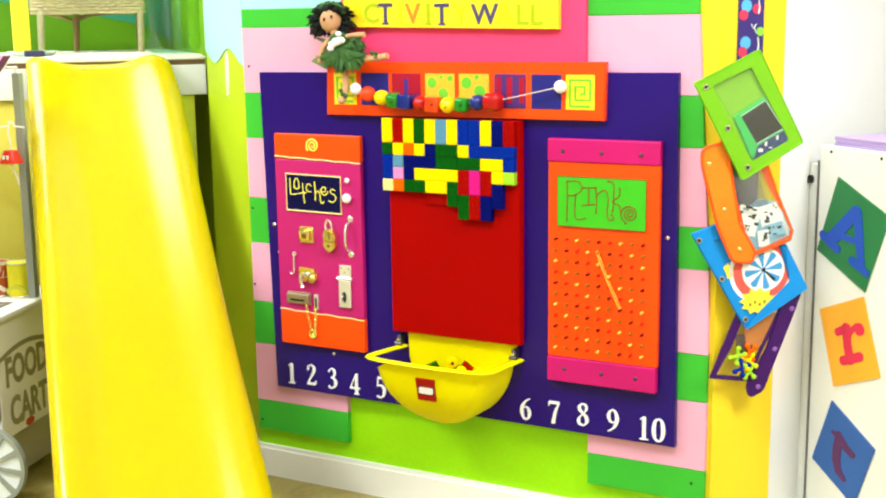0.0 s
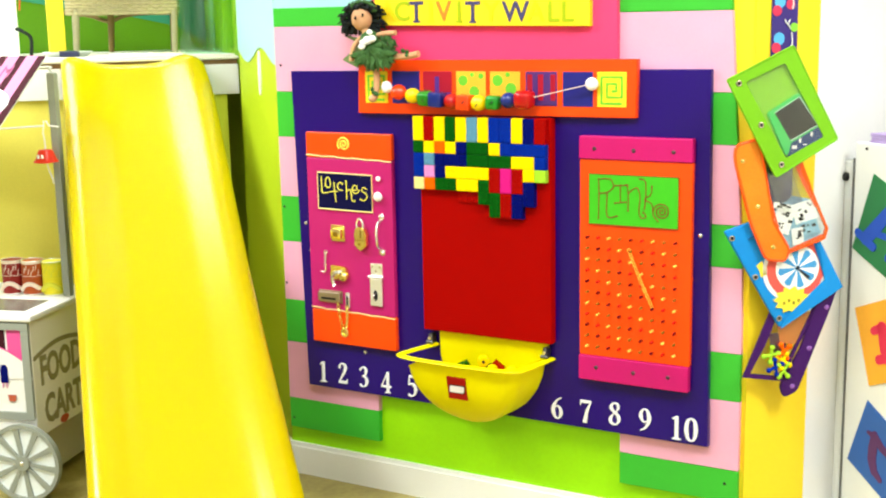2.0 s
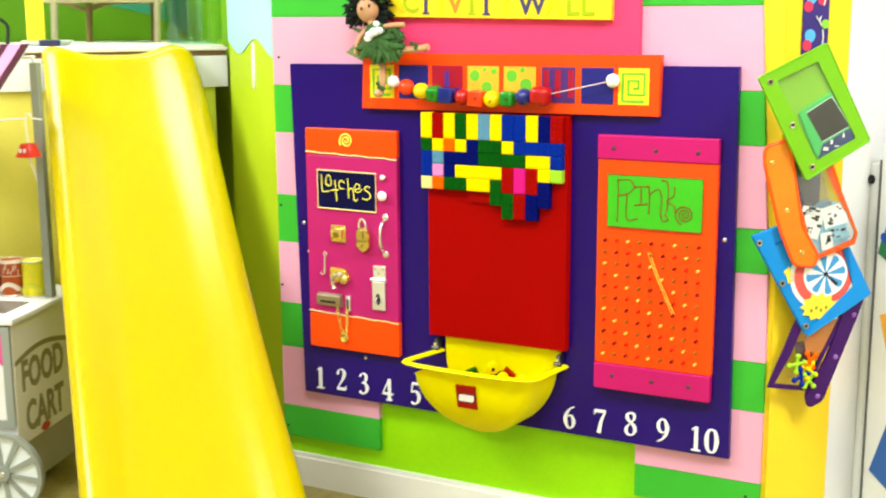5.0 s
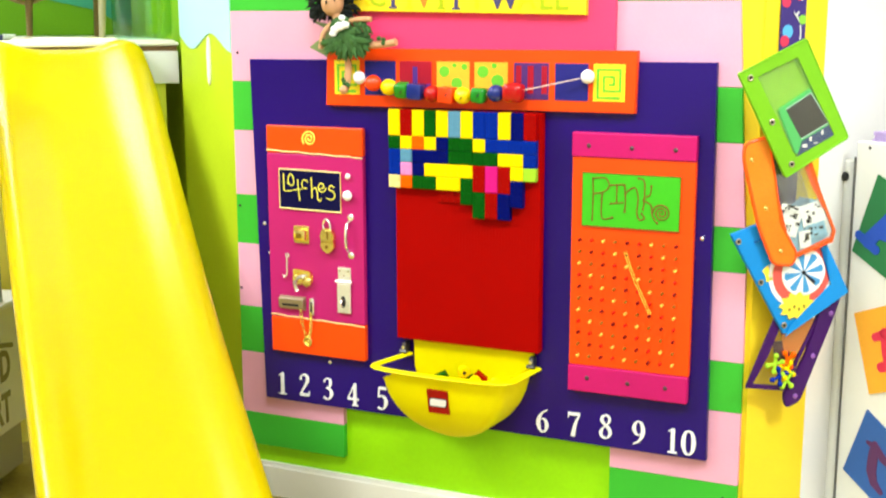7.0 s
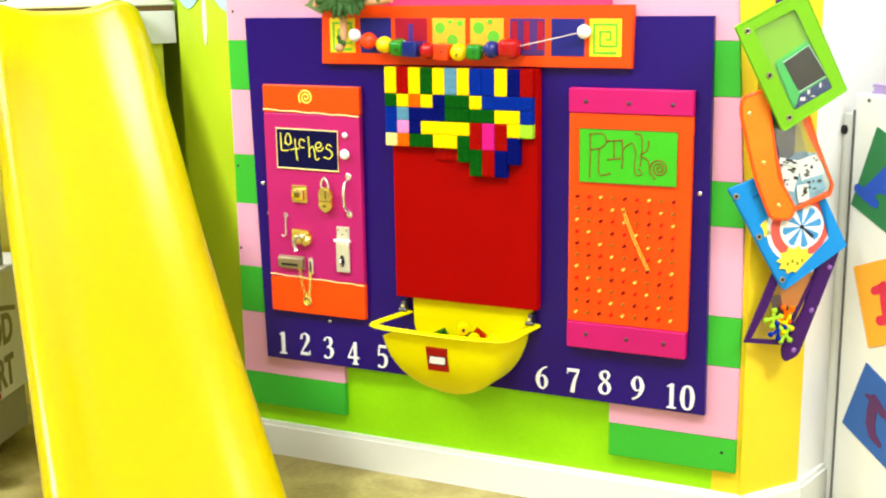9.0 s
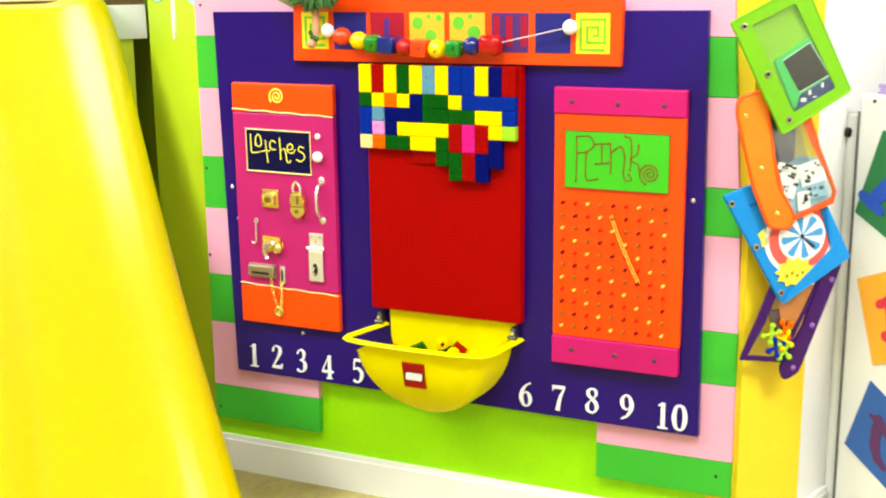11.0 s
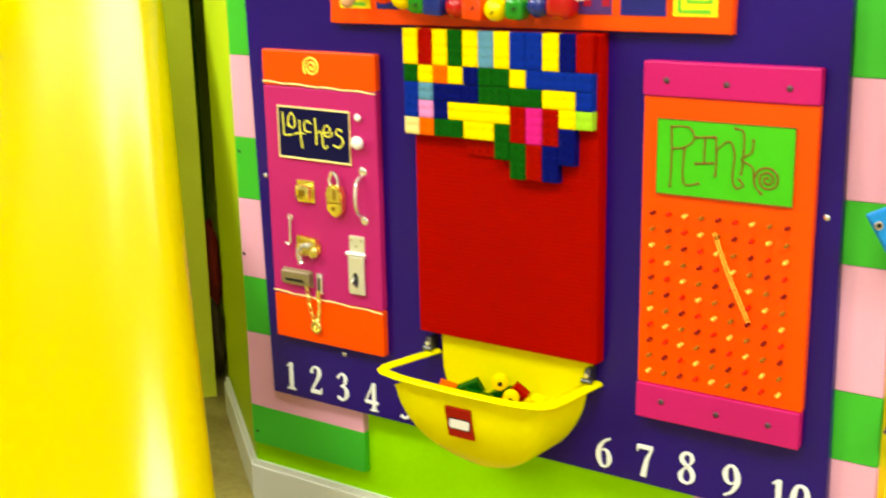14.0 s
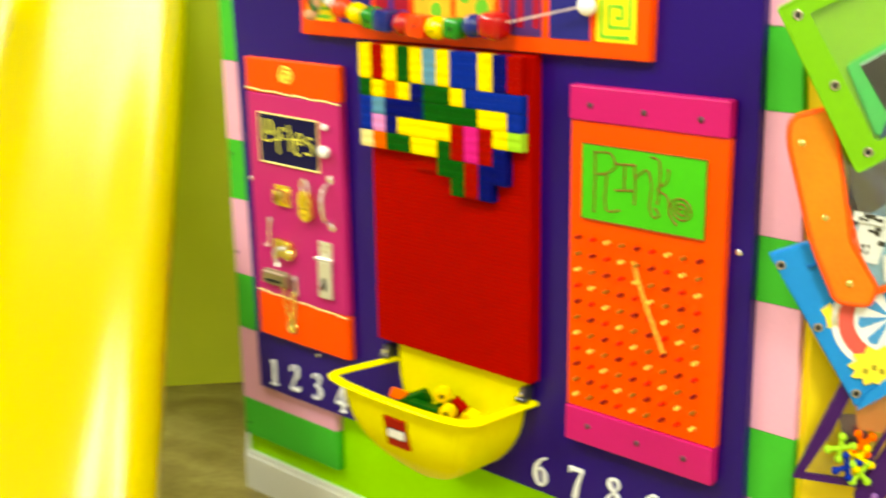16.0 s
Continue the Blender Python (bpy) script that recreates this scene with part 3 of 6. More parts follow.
pull = part("pull_handle", tube(smooth_path([(0.284, LY, 0.818), (0.283, LY - 0.018, 0.808), (0.283, LY - 0.024, 0.778), (0.283, LY - 0.018, 0.746), (0.284, LY, 0.735)], 6), 0.0042), CHROME, latch, "polished steel pull handle", smooth=True)
for z in (0.826, 0.726):
    part("mount", ball((0.285, LY, z), 0.0095, (1, 0.35, 1), 14, 8), CHROME, pull, smooth=True)
hook = part("hook", tube(smooth_path([(0.095, LY - 0.006, 0.712), (0.094, LY - 0.007, 0.68), (0.094, LY - 0.007, 0.662), (0.088, LY - 0.009, 0.655), (0.082, LY - 0.009, 0.660)], 5), 0.0024), CHROME, latch, "thin steel hook", smooth=True)
part("eye", torus((0.095, LY - 0.005, 0.713), 0.005, 0.002), CHROME, hook, smooth=True)
swv = part("sash_lock", prism(rounded([(0.112, 0.676), (0.168, 0.672), (0.170, 0.640), (0.116, 0.632)], 0.010), LY - 0.004, LY, 0.0015), BRASS, latch, "shiny brass sash lock")
part("keeper", prism(rounded([(0.116, 0.680), (0.168, 0.676), (0.169, 0.658), (0.116, 0.660)], 0.007), LY - 0.018, LY - 0.004, 0.004), BRASS, swv, smooth=True)
part("cam", ball((0.129, LY - 0.010, 0.652), 0.017, (1, 0.6, 0.95), 16, 10), BRASS, swv, smooth=True)
part("cam", ball((0.156, LY - 0.010, 0.648), 0.015, (1, 0.7, 1.0), 16, 10), BRASS, swv, smooth=True)
part("lever", tube(smooth_path([(0.160, LY - 0.020, 0.664), (0.140, LY - 0.024, 0.660), (0.126, LY - 0.022, 0.645), (0.130, LY - 0.018, 0.622)], 5), [0.005] * 15 + [0.008]), CHROME, swv, smooth=True)
part("pivot", ball((0.152, LY - 0.024, 0.663), 0.005, (1, 0.6, 1), 10, 6), STEEL, swv, smooth=True)
bolt = part("bolt_plate", box(0.066, 0.146, LY - 0.003, LY, 0.566, 0.602, 0.001), DARKSTEEL, latch, "tarnished steel barrel bolt", m=pose(0, 0, 0))
part("housing", box(0.067, 0.144, LY - 0.013, LY - 0.003, 0.571, 0.598, 0.003), DARKSTEEL, bolt)
part("slot", box(0.080, 0.130, LY - 0.0142, LY - 0.0129, 0.577, 0.583), BLACK, bolt)
keep = part("chain_keeper", box(0.159, 0.174, LY - 0.008, LY, 0.556, 0.602, 0.003), CHROME, latch, "steel door chain with its keeper", smooth=True)
part("slot", box(0.164, 0.169, LY - 0.0092, LY - 0.0078, 0.562, 0.592), BLACK, keep)


def link(at, rot):
    bm = torus((0, 0, 0), 0.0046, 0.0015, "Y", 12, 6, 0.8, 1.35)
    bm.transform(Matrix.Translation(at) @ pose(0, 0, 0, 0, 0, rot))
    return bm


chain = smooth_path([(0.165, LY - 0.010, 0.558), (0.163, LY - 0.006, 0.53), (0.159, LY - 0.005, 0.502), (0.153, LY - 0.005, 0.478), (0.145, LY - 0.005, 0.500), (0.136, LY - 0.006, 0.535), (0.133, LY - 0.008, 0.572)], 4)
for i, p in enumerate(chain):
    part("chain_link", link(p, 90 * (i % 2) + 20), BRASS, keep, smooth=True)
part("chain_knob", torus((0.153, LY - 0.007, 0.482), 0.011, 0.0032), BRASS, keep, "round brass chain end", smooth=True)
hasp = part("hasp_plate", box(0.246, 0.284, LY - 0.003, LY, 0.655, 0.693, 0.001), STEEL, latch, "steel toggle hasp")
part("hinge", rod((0.241, LY - 0.006, 0.655), (0.288, LY - 0.006, 0.655), 0.0045), STEEL, hasp, smooth=True)
part("cover", box(0.245, 0.285, LY - 0.009, LY - 0.002, 0.571, 0.652, 0.003), STEEL, hasp)
part("slot", prism(disc_pts(0.264, 0.602, 0.016, 18, 0.45), LY - 0.0102, LY - 0.0088), BLACK, hasp)
part("staple", torus((0.264, LY - 0.012, 0.600), 0.008, 0.0022, "X"), CHROME, hasp, smooth=True)
screws(hasp, [(0.252, 0.684), (0.277, 0.684), (0.264, 0.672)], LY - 0.003, 0.003, DARKSTEEL)

# ---- building brick board ----
BY = -0.030
bx0, bx1, bz0, bz1 = 0.421, 0.807, 0.523, 1.112
wallb = thing("building_brick_board", "red wall-mounted baseplate with coloured building bricks at its top", "brick board", (0.63, -0.01, bz0))
part("backing", box(bx0, bx1, BY + 0.006, 0.0, bz0, bz1, 0.002), PLATERED, wallb)
part("baseplate", box(bx0 + 0.001, bx1 - 0.001, BY, BY + 0.006, bz0 + 0.001, bz1 - 0.001, 0.001), PLATERED, wallb, "red studded baseplate")


def stud(bm, x, y, z, r, h, segs=8):
    a = [bm.verts.new((x + r * math.cos(k * math.tau / segs), y, z + r * math.sin(k * math.tau / segs))) for k in range(segs)]
    b = [bm.verts.new((v.co.x, y - h, v.co.z)) for v in a]
    for k in range(segs):
        bm.faces.new((a[k], a[(k + 1) % segs], b[(k + 1) % segs], b[k]))
    bm.faces.new(b)


studs = bmesh.new()
PITCH = 0.008
for i in range(48):
    for j in range(73):
        stud(studs, bx0 + 0.006 + i * PITCH, BY, bz0 + 0.0065 + j * PITCH, 0.0025, 0.0016, 6)
part("baseplate_studs", studs, PLATERED, wallb, kind="stuff")
CELL, QX, QZ = 0.0325, 0.411, 1.112
BRICKS = [("yellow", 0, 0, 1, 2), ("red", 1, 0, 1, 2), ("yellow", 2, 0, 1, 2), ("green", 3, 0, 1, 2), ("yellow", 4, 0, 1, 2), ("sky", 5, 0, 1, 2), ("yellow", 6, 0, 1, 2), ("blue", 7, 0, 1, 2), ("blue", 8, 0, 1, 2), ("yellow", 9, 0, 1, 2), ("navy", 10, 0, 1, 2), ("red", 11, 0, 1, 2)]
BRICKS += [("green", 0, 2, 1, 1), ("yellow", 1, 2, 1, 1), ("orange", 2, 2, 1, 1), ("yellow", 3, 2, 1, 1), ("navy", 4, 2, 1, 1), ("green", 5, 2, 2, 1), ("yellow", 7, 2, 1, 1), ("blue", 8, 2, 4, 1), ("blue", 0, 3, 1, 2), ("sky", 1, 3, 1, 1), ("navy", 2, 3, 3, 1), ("green", 5, 3, 2, 1), ("green", 7, 3, 2, 1), ("yellow", 9, 3, 2, 1), ("blue", 11, 3, 1, 1)]
BRICKS += [("pink", 1, 4, 1, 1), ("navy", 2, 4, 1, 1), ("yellow", 3, 4, 4, 1), ("red", 7, 4, 1, 2), ("magenta", 8, 4, 1, 2), ("red", 9, 4, 1, 2), ("yellow", 10, 4, 1, 1), ("lime", 11, 4, 1, 1), ("cream", 0, 5, 1, 1), ("orange", 1, 5, 1, 1), ("green", 2, 5, 2, 1), ("yellow", 4, 5, 2, 1), ("green", 6, 5, 1, 2), ("navy", 10, 5, 1, 2)]
BRICKS += [("red", 4, 6, 2, 1), ("green", 7, 6, 1, 2), ("red", 8, 6, 1, 2), ("navy", 9, 6, 1, 2)]


def brick_bm(w, h, depth=0.0185):
    bm = box(0.0004, w * CELL - 0.0004, -depth, 0.0, -h * CELL + 0.0004, -0.0004, 0.0007, segs=1)
    for i in range(2 * w):
        for j in range(2 * h):
            stud(bm, (i + 0.5) * CELL / 2, -depth, -(j + 0.5) * CELL / 2, 0.0047, 0.0022, 10)
    return bm


SHAPES = {}
for col, i, j, w, h in BRICKS:
    thin = 0.006 if (col, i, j) == ("red", 4, 6) else 0.0185
    key = (col, w, h, thin)
    if key not in SHAPES:
        SHAPES[key] = mesh_of("building_brick", brick_bm(w, h, thin), BRICK[col])
    part("building_brick", SHAPES[key], None, wallb, f"{ {'sky': 'grey-blue', 'pink': 'lilac'}.get(col, col) } plastic building brick", m=Matrix.Translation((QX + i * CELL, BY, QZ - j * CELL)))

# ---- brick bin ----
rimz = 0.478
cx = 0.603


def bin_outline(n=41):
    """Plan of the rim: out from the wall, along the bowed front and back to the wall."""
    corners = [Vector(q) for q in ((0.446, -0.004), (0.404, -0.160), (0.776, -0.166), (0.798, -0.004))]
    pts = [corners[0]]
    for k in (1, 2):
        a, b, c = corners[k - 1], corners[k], corners[k + 1]
        p, q = b + (a - b).normalized() * 0.040, b + (c - b).normalized() * 0.040
        pts += [(1 - t) ** 2 * p + 2 * t * (1 - t) * b + t * t * q for t in [j / 6 for j in range(7)]]
        if k == 1:
            pts += [b.lerp(c, u) - Vector((0, 0.011 * math.sin(math.pi * u))) for u in [0.15 + 0.07 * j for j in range(11)]]
    pts.append(corners[3])
    run = [0.0]
    for a, b in zip(pts, pts[1:]):
        run.append(run[-1] + (b - a).length)
    out = []
    for i in range(n):
        d = run[-1] * i / (n - 1)
        k = max(j for j in range(len(pts) - 1) if run[j] <= d + 1e-9)
        out.append(pts[k].lerp(pts[k + 1], (d - run[k]) / max(1e-9, run[k + 1] - run[k])))
    return out


def bin_body():
    """The bowl: the rim's plan drawn in towards a rounded bottom, with an inner skin."""
    bm = bmesh.new()
    plan, rows = bin_outline(), []
    n = len(plan)
    levels = [rimz - 0.174 * math.sin(math.pi / 2 * k / 16) for k in range(17)]
    for inset, zs in ((0.0, levels), (0.004, [max(z, rimz - 0.170) for z in levels][::-1])):
        for z in zs:
            t = max(0.0, min(1.0, (rimz - z) / 0.174))
            wide = 0.895 * (0.10 + 0.90 * max(0.0, 1 - t ** 1.85) ** 0.48) - inset / 0.19
            deep = 0.945 * (1 - 0.42 * t ** 2.6) - inset / 0.16
            row = []
            for i, p in enumerate(plan):
                # the end at the wall dips below the rim
                row.append(bm.verts.new((cx + (p.x - cx) * wide, -0.004 + (p.y + 0.004) * deep, min(z, rimz - 0.095 * max(0.0, 1 - i / 13)))))
            rows.append(row)
    for k in range(len(rows) - 1):
        if k == 16:
            continue
        for i in range(n - 1):
            bm.faces.new((rows[k][i], rows[k][i + 1], rows[k + 1][i + 1], rows[k + 1][i]))
    for row in (rows[16], rows[17]):
        bm.faces.new(row)
    return bm


bin_ = thing("brick_bin", "yellow plastic half-round storage bin hung below the baseplate", "bin", (cx, -0.08, rimz - 0.174))
part("bowl", bin_body(), BINYELLOW, bin_, smooth=True)


rimbm = tube([(p.x, p.y, rimz) for p in bin_outline()], 0.0110, 12, flat=0.46)
part("rim", rimbm, BINYELLOW, bin_, "rolled yellow rim", smooth=True)
BINSTEEL = mat("dark_hook_steel", (0.13, 0.13, 0.14), 0.35, metal=0.9, var=0.15)
back = [(0.460, 0.522), (0.790, 0.522), (0.782, 0.47), (0.745, 0.40), (0.70, 0.35), (0.65, 0.320), (0.59, 0.308), (0.53, 0.325), (0.48, 0.38), (0.462, 0.45)]
part("back_plate", prism(back, -0.012, -0.004, 0.002), BINYELLOW, bin_)
for x in (0.440, 0.788):
    br = part("bracket", box(x - 0.006, x + 0.006, -0.030, -0.002, 0.483, 0.512, 0.003), BINSTEEL, bin_, "dark steel hanging bracket")
    part("pin", rod((x - 0.010, -0.031, 0.489), (x + 0.010, -0.031, 0.489), 0.0050), BINSTEEL, br, smooth=True)
    part("pin", rod((x, -0.028, 0.500), (x, -0.034, 0.500), 0.0045), CHROME, br, "bright screw head", smooth=True)
BADGE = Matrix.Translation((0.5965, -0.1615, 0.4125)) @ pose(0, 0, 0, 12.5, 0, 0)
lg = part("badge", prism([(-0.0275, -0.0315), (0.0275, -0.0315), (0.0275, 0.0315), (-0.0275, 0.0315)], -0.0012, 0.006), mat("red_badge_print", (0.34, 0.004, 0.002), 0.4), bin_, "red square badge with a plain white mark", m=BADGE)
part("badge_mark", prism(rounded([(-0.0255, -0.0140), (0.0225, -0.0140), (0.0262, 0.0110), (-0.0215, 0.0110)], 0.006), -0.0018, -0.0012), BLACK, lg, "dark outline of the badge's mark", m=BADGE)
part("badge_mark", prism(rounded([(-0.0225, -0.0112), (0.020, -0.0112), (0.0235, 0.0085), (-0.0188, 0.0085)], 0.005), -0.0024, -0.0018), KNOBWHITE, lg, m=BADGE)


def toy_brick(col, at, rot, w=1, h=1, label=""):
    bm = brick_bm(w, h)
    bm.transform(Matrix.Translation((-w * CELL / 2, 0.009, h * CELL / 2)))
    return solid("toy_brick", bm, BRICK[col], label or f"loose {col} plastic building brick in the bin", "toy brick", m=pose(*at, *rot), group="loose bricks in the bin")


random.seed(4)
for k in range(16):
    col = ("red", "yellow", "green", "blue", "orange", "yellow")[k % 6]
    toy_brick(col, (0.50 + 0.028 * (k % 8) + random.uniform(-0.01, 0.01), -0.045 - 0.05 * (k // 8), 0.390 + random.uniform(0, 0.02)), (random.uniform(-60, 60), random.uniform(-40, 40), random.uniform(0, 180)))
toy_brick("orange", (0.505, -0.060, 0.434), (70, 20, 30), 1, 1)
toy_brick("green", (0.545, -0.055, 0.429), (20, 62, 40), 1, 2, "loose dark green plastic building brick in the bin")
toy_brick("green", (0.585, -0.070, 0.429), (80, 10, 20), 2, 1)
toy_brick("red", (0.655, -0.070, 0.441), (10, 40, 20), 1, 2)
toy_brick("yellow", (0.700, -0.050, 0.429), (40, 10, 60), 2, 1)
toy_brick("green", (0.620, -0.045, 0.429), (30, 60, 10), 1, 2)


def round_toy(at, rot):
    """A yellow toy with a round eye-like hub."""
    th = thing("round_toy", "round yellow toy piece with a black hub in the bin", "round toy", at, "round toys in the bin")
    m = pose(*at, *rot)
    part("rim", prism(disc_pts(0, 0, 0.015, 20), -0.009, 0.009, 0.003), BRICK["yellow"], th, m=m, smooth=True)
    part("hub", prism(disc_pts(0, 0, 0.0045, 12), -0.0105, -0.009), BLACK, th, m=m)


round_toy((0.622, -0.060, 0.464), (0, 0, 30))
round_toy((0.668, -0.098, 0.454), (0, 20, 25))
round_toy((0.712, -0.075, 0.447), (30, 0, 10))

# ---- peg board ----
PY = -0.019
peg = thing("peg_drop_board", "orange painted board with magenta ends and rows of coloured pegs", "activity board", (1.03, PY, 0.44))
part("top_block", box(0.881, 1.176, PY - 0.004, 0.0, 1.013, 1.071, 0.003), MAGENTA, peg, "magenta painted end of the board")
part("middle_block", box(0.882, 1.175, PY, 0.0, 0.506, 1.0125, 0.002), ORANGE, peg, "orange painted middle of the board")
part("bottom_block", box(0.881, 1.174, PY - 0.004, 0.0, 0.440, 0.5055, 0.003), MAGENTA, peg, "magenta painted end of the board")
screws(peg, [(0.923, 1.040), (1.026, 1.038), (1.128, 1.038), (0.930, 0.476), (1.031, 0.474), (1.122, 0.474)], PY - 0.0045, 0.0055, mat("dull_dark_screw", (0.10, 0.06, 0.07), 0.5, metal=0.5))
plate = part("name_plate", box(0.909, 1.142, PY - 0.004, PY, 0.850, 0.977, 0.001), SIGNGREEN, peg, "green name plate with brown hand-painted letters")
part("border", tube([(0.909, PY - 0.004, 0.850), (1.142, PY - 0.004, 0.850), (1.142, PY - 0.004, 0.977), (0.909, PY - 0.004, 0.977)], 0.0014, 6, closed=True), PUFF_BROWN, plate, smooth=True)
PLK = [
    [(0.11, 0.10), (0.115, 0.55), (0.11, 0.92)],
    [(0.11, 0.92), (0.24, 0.93), (0.28, 0.78), (0.22, 0.66), (0.12, 0.62)],
    [(0.21, 0.62), (0.21, 0.16), (0.32, 0.17)],
    [(0.30, 0.80), (0.42, 0.82)], [(0.36, 0.81), (0.36, 0.46)], [(0.30, 0.44), (0.42, 0.47)],
]
PLK += [
    [(0.44, 0.82), (0.45, 0.52), (0.445, 0.30)],
    [(0.45, 0.66), (0.54, 0.78), (0.58, 0.60), (0.57, 0.30), (0.60, 0.16), (0.65, 0.20), (0.62, 0.28)],
    [(0.58, 0.96), (0.64, 0.90), (0.64, 0.50), (0.63, 0.36)],
    [(0.71, 0.82), (0.70, 0.66), (0.63, 0.55), (0.71, 0.46), (0.73, 0.24), (0.78, 0.12)],
]
for s in PLK:
    spots = [(0.909 + 0.233 * a, PY - 0.0045, 0.853 + 0.121 * b) for a, b in s]
    stroke = tube(smooth_path(spots, 6), 0.0015, 6)
    for end in (spots[0], spots[-1]):
        merge(stroke, ball(end, 0.0027, (1, 0.6, 1), 8, 6))
    part("painted_letter_stroke", stroke, PUFF_BROWN, plate, smooth=True)
part("painted_letter_stroke", tube(spiral(1.100, 0.891, 0.021, 2.4, PY - 0.0045, start=0.6), 0.0017, 6), PUFF_BROWN, plate, smooth=True)
PEGC = [mat("maroon_peg", (0.15, 0.002, 0.006), 0.35, spec=0.1), mat("red_peg", (0.60, 0.008, 0.004), 0.35, spec=0.1), mat("yellow_peg", (0.92, 0.56, 0.08), 0.3), mat("olive_peg", (0.26, 0.11, 0.01), 0.35, spec=0.1)]


def peg_bm():
    bm = rod((0, 0.002, 0), (0, -0.0125, 0), 0.0031, segs=10)
    return merge(bm, ball((0, -0.0128, 0), 0.0034, (1, 0.7, 1), 10, 6))


PEGMESH = [mesh_of("peg", peg_bm(), c, True) for c in PEGC]
for r in range(11):
    for c in range(9):
        part("peg", PEGMESH[(c - r) % 4], None, peg, m=Matrix.Translation((0.906 + c * 0.02890, PY, 0.816 - r * 0.02838)))
band = [(1.016, PY - 0.012, 0.794), (1.028, PY - 0.012, 0.762), (1.045, PY - 0.012, 0.722), (1.064, PY - 0.012, 0.682), (1.080, PY - 0.012, 0.650)]
part("rubber_band", tube(band + [(x + 0.0045, y, z + 0.002) for x, y, z in band[::-1]], 0.0011, 6, closed=True), mat("yellow_rubber", (0.90, 0.55, 0.06), 0.5), peg, "yellow rubber band stretched over pegs", smooth=True)

# ---- bead board ----
beadb = thing("bead_board", "long orange painted board with eight painted squares", "activity board", (0.63, LY, 1.113))
part("board", prism([(0.219, 1.114), (1.029, 1.117), (1.032, 1.260), (0.224, 1.258)], LY, 0.0, 0.002), ORANGE, beadb)
SQ = [(0.246, 0.318), (0.333, 0.419), (0.430, 0.517), (0.531, 0.618), (0.631, 0.717), (0.733, 0.820), (0.836, 0.917), (0.929, 1.005)]
SQC = [mat("square_yellow", (0.86, 0.70, 0.02), 0.45), mat("square_blue", (0.012, 0.012, 0.18), 0.45), mat("square_red", (0.36, 0.002, 0.02), 0.45), mat("square_amber", (0.92, 0.46, 0.03), 0.45), mat("square_purple", (0.075, 0.022, 0.16), 0.45)]
DOT, MOTIFP = mat("motif_green", (0.14, 0.52, 0.03), 0.45), mat("motif_purple", (0.075, 0.022, 0.22), 0.45)
SEQ = [0, 1, 2, 3, 3, 4, 1, 0]
for k, (x0, x1) in enumerate(SQ):
    z0, z1 = 1.143, 1.229
    s = part("painted_square", box(x0, x1, LY - 0.0015, LY, z0, z1, 0.0006), SQC[SEQ[k]], beadb, ("yellow square with a green square swirl", "plain blue square", "red square with purple bars", "amber square with green dots", "purple square with red bars")[SEQ[k]])
    if SEQ[k] == 0:
        q = [(0.85, 0.1), (0.15, 0.1), (0.15, 0.85), (0.85, 0.85), (0.85, 0.28), (0.34, 0.28), (0.34, 0.66), (0.66, 0.66), (0.66, 0.45), (0.5, 0.45)]
        part("swirl", ribbon([(x0 + a * (x1 - x0), z0 + b * (z1 - z0), 0.007) for a, b in q], LY - 0.0026, LY - 0.0015), DOT, s)
    elif SEQ[k] == 2:
        for a, w, h in ((0.05, 0.16, 0.36), (0.42, 0.15, 0.84), (0.79, 0.18, 0.36)):
            part("bar", box(x0 + a * (x1 - x0), x0 + (a + w) * (x1 - x0), LY - 0.0024, LY - 0.0015, z0, z0 + h * (z1 - z0)), MOTIFP, s)
    elif SEQ[k] == 4:
        for a, w in ((0.06, 0.16), (0.40, 0.17), (0.80, 0.16)):
            part("bar", box(x0 + a * (x1 - x0), x0 + (a + w) * (x1 - x0), LY - 0.0024, LY - 0.0015, z0 + 0.16 * (z1 - z0), z1 - 0.08 * (z1 - z0)), SQC[2], s)
    elif SEQ[k] == 3:
        for a, b, r in ((0.24, 0.74, 0.014), (0.62, 0.40, 0.015), (0.85, 0.88, 0.008), (0.55, 0.92, 0.006)) if k == 3 else ((0.26, 0.75, 0.015), (0.70, 0.50, 0.016), (0.60, 0.93, 0.007)):
            part("dot", prism(disc_pts(x0 + a * (x1 - x0), z0 + b * (z1 - z0) * 0.98, r, 20), LY - 0.0024, LY - 0.0015), DOT, s)
for x, z, r in ((0.324, 1.187, 0.0165), (0.920, 1.200, 0.0165)):
    part("end_knob", knob(x, z, r), KNOBWHITE, beadb, "white round end knob", smooth=True)
BD = [("orange", 0.372, 1.175, 0), ("yellow", 0.415, 1.166, 0), ("green", 0.452, 1.160, 2), ("blue", 0.490, 1.157, 1), ("red", 0.533, 1.153, 0), ("orange", 0.573, 1.151, 1), ("yellow", 0.613, 1.150, 0), ("green", 0.656, 1.152, 2), ("blue", 0.699, 1.158, 0), ("red", 0.744, 1.161, 3)]
string = [(0.324, LY - 0.020, 1.187)] + [(x, -0.050, z) for _, x, z, _ in BD] + [(0.920, LY - 0.020, 1.200)]
part("string", tube(string, 0.0012, 6), mat("white_cord", (0.75, 0.62, 0.55), 0.7), beadb, "thin pale cord", smooth=True)
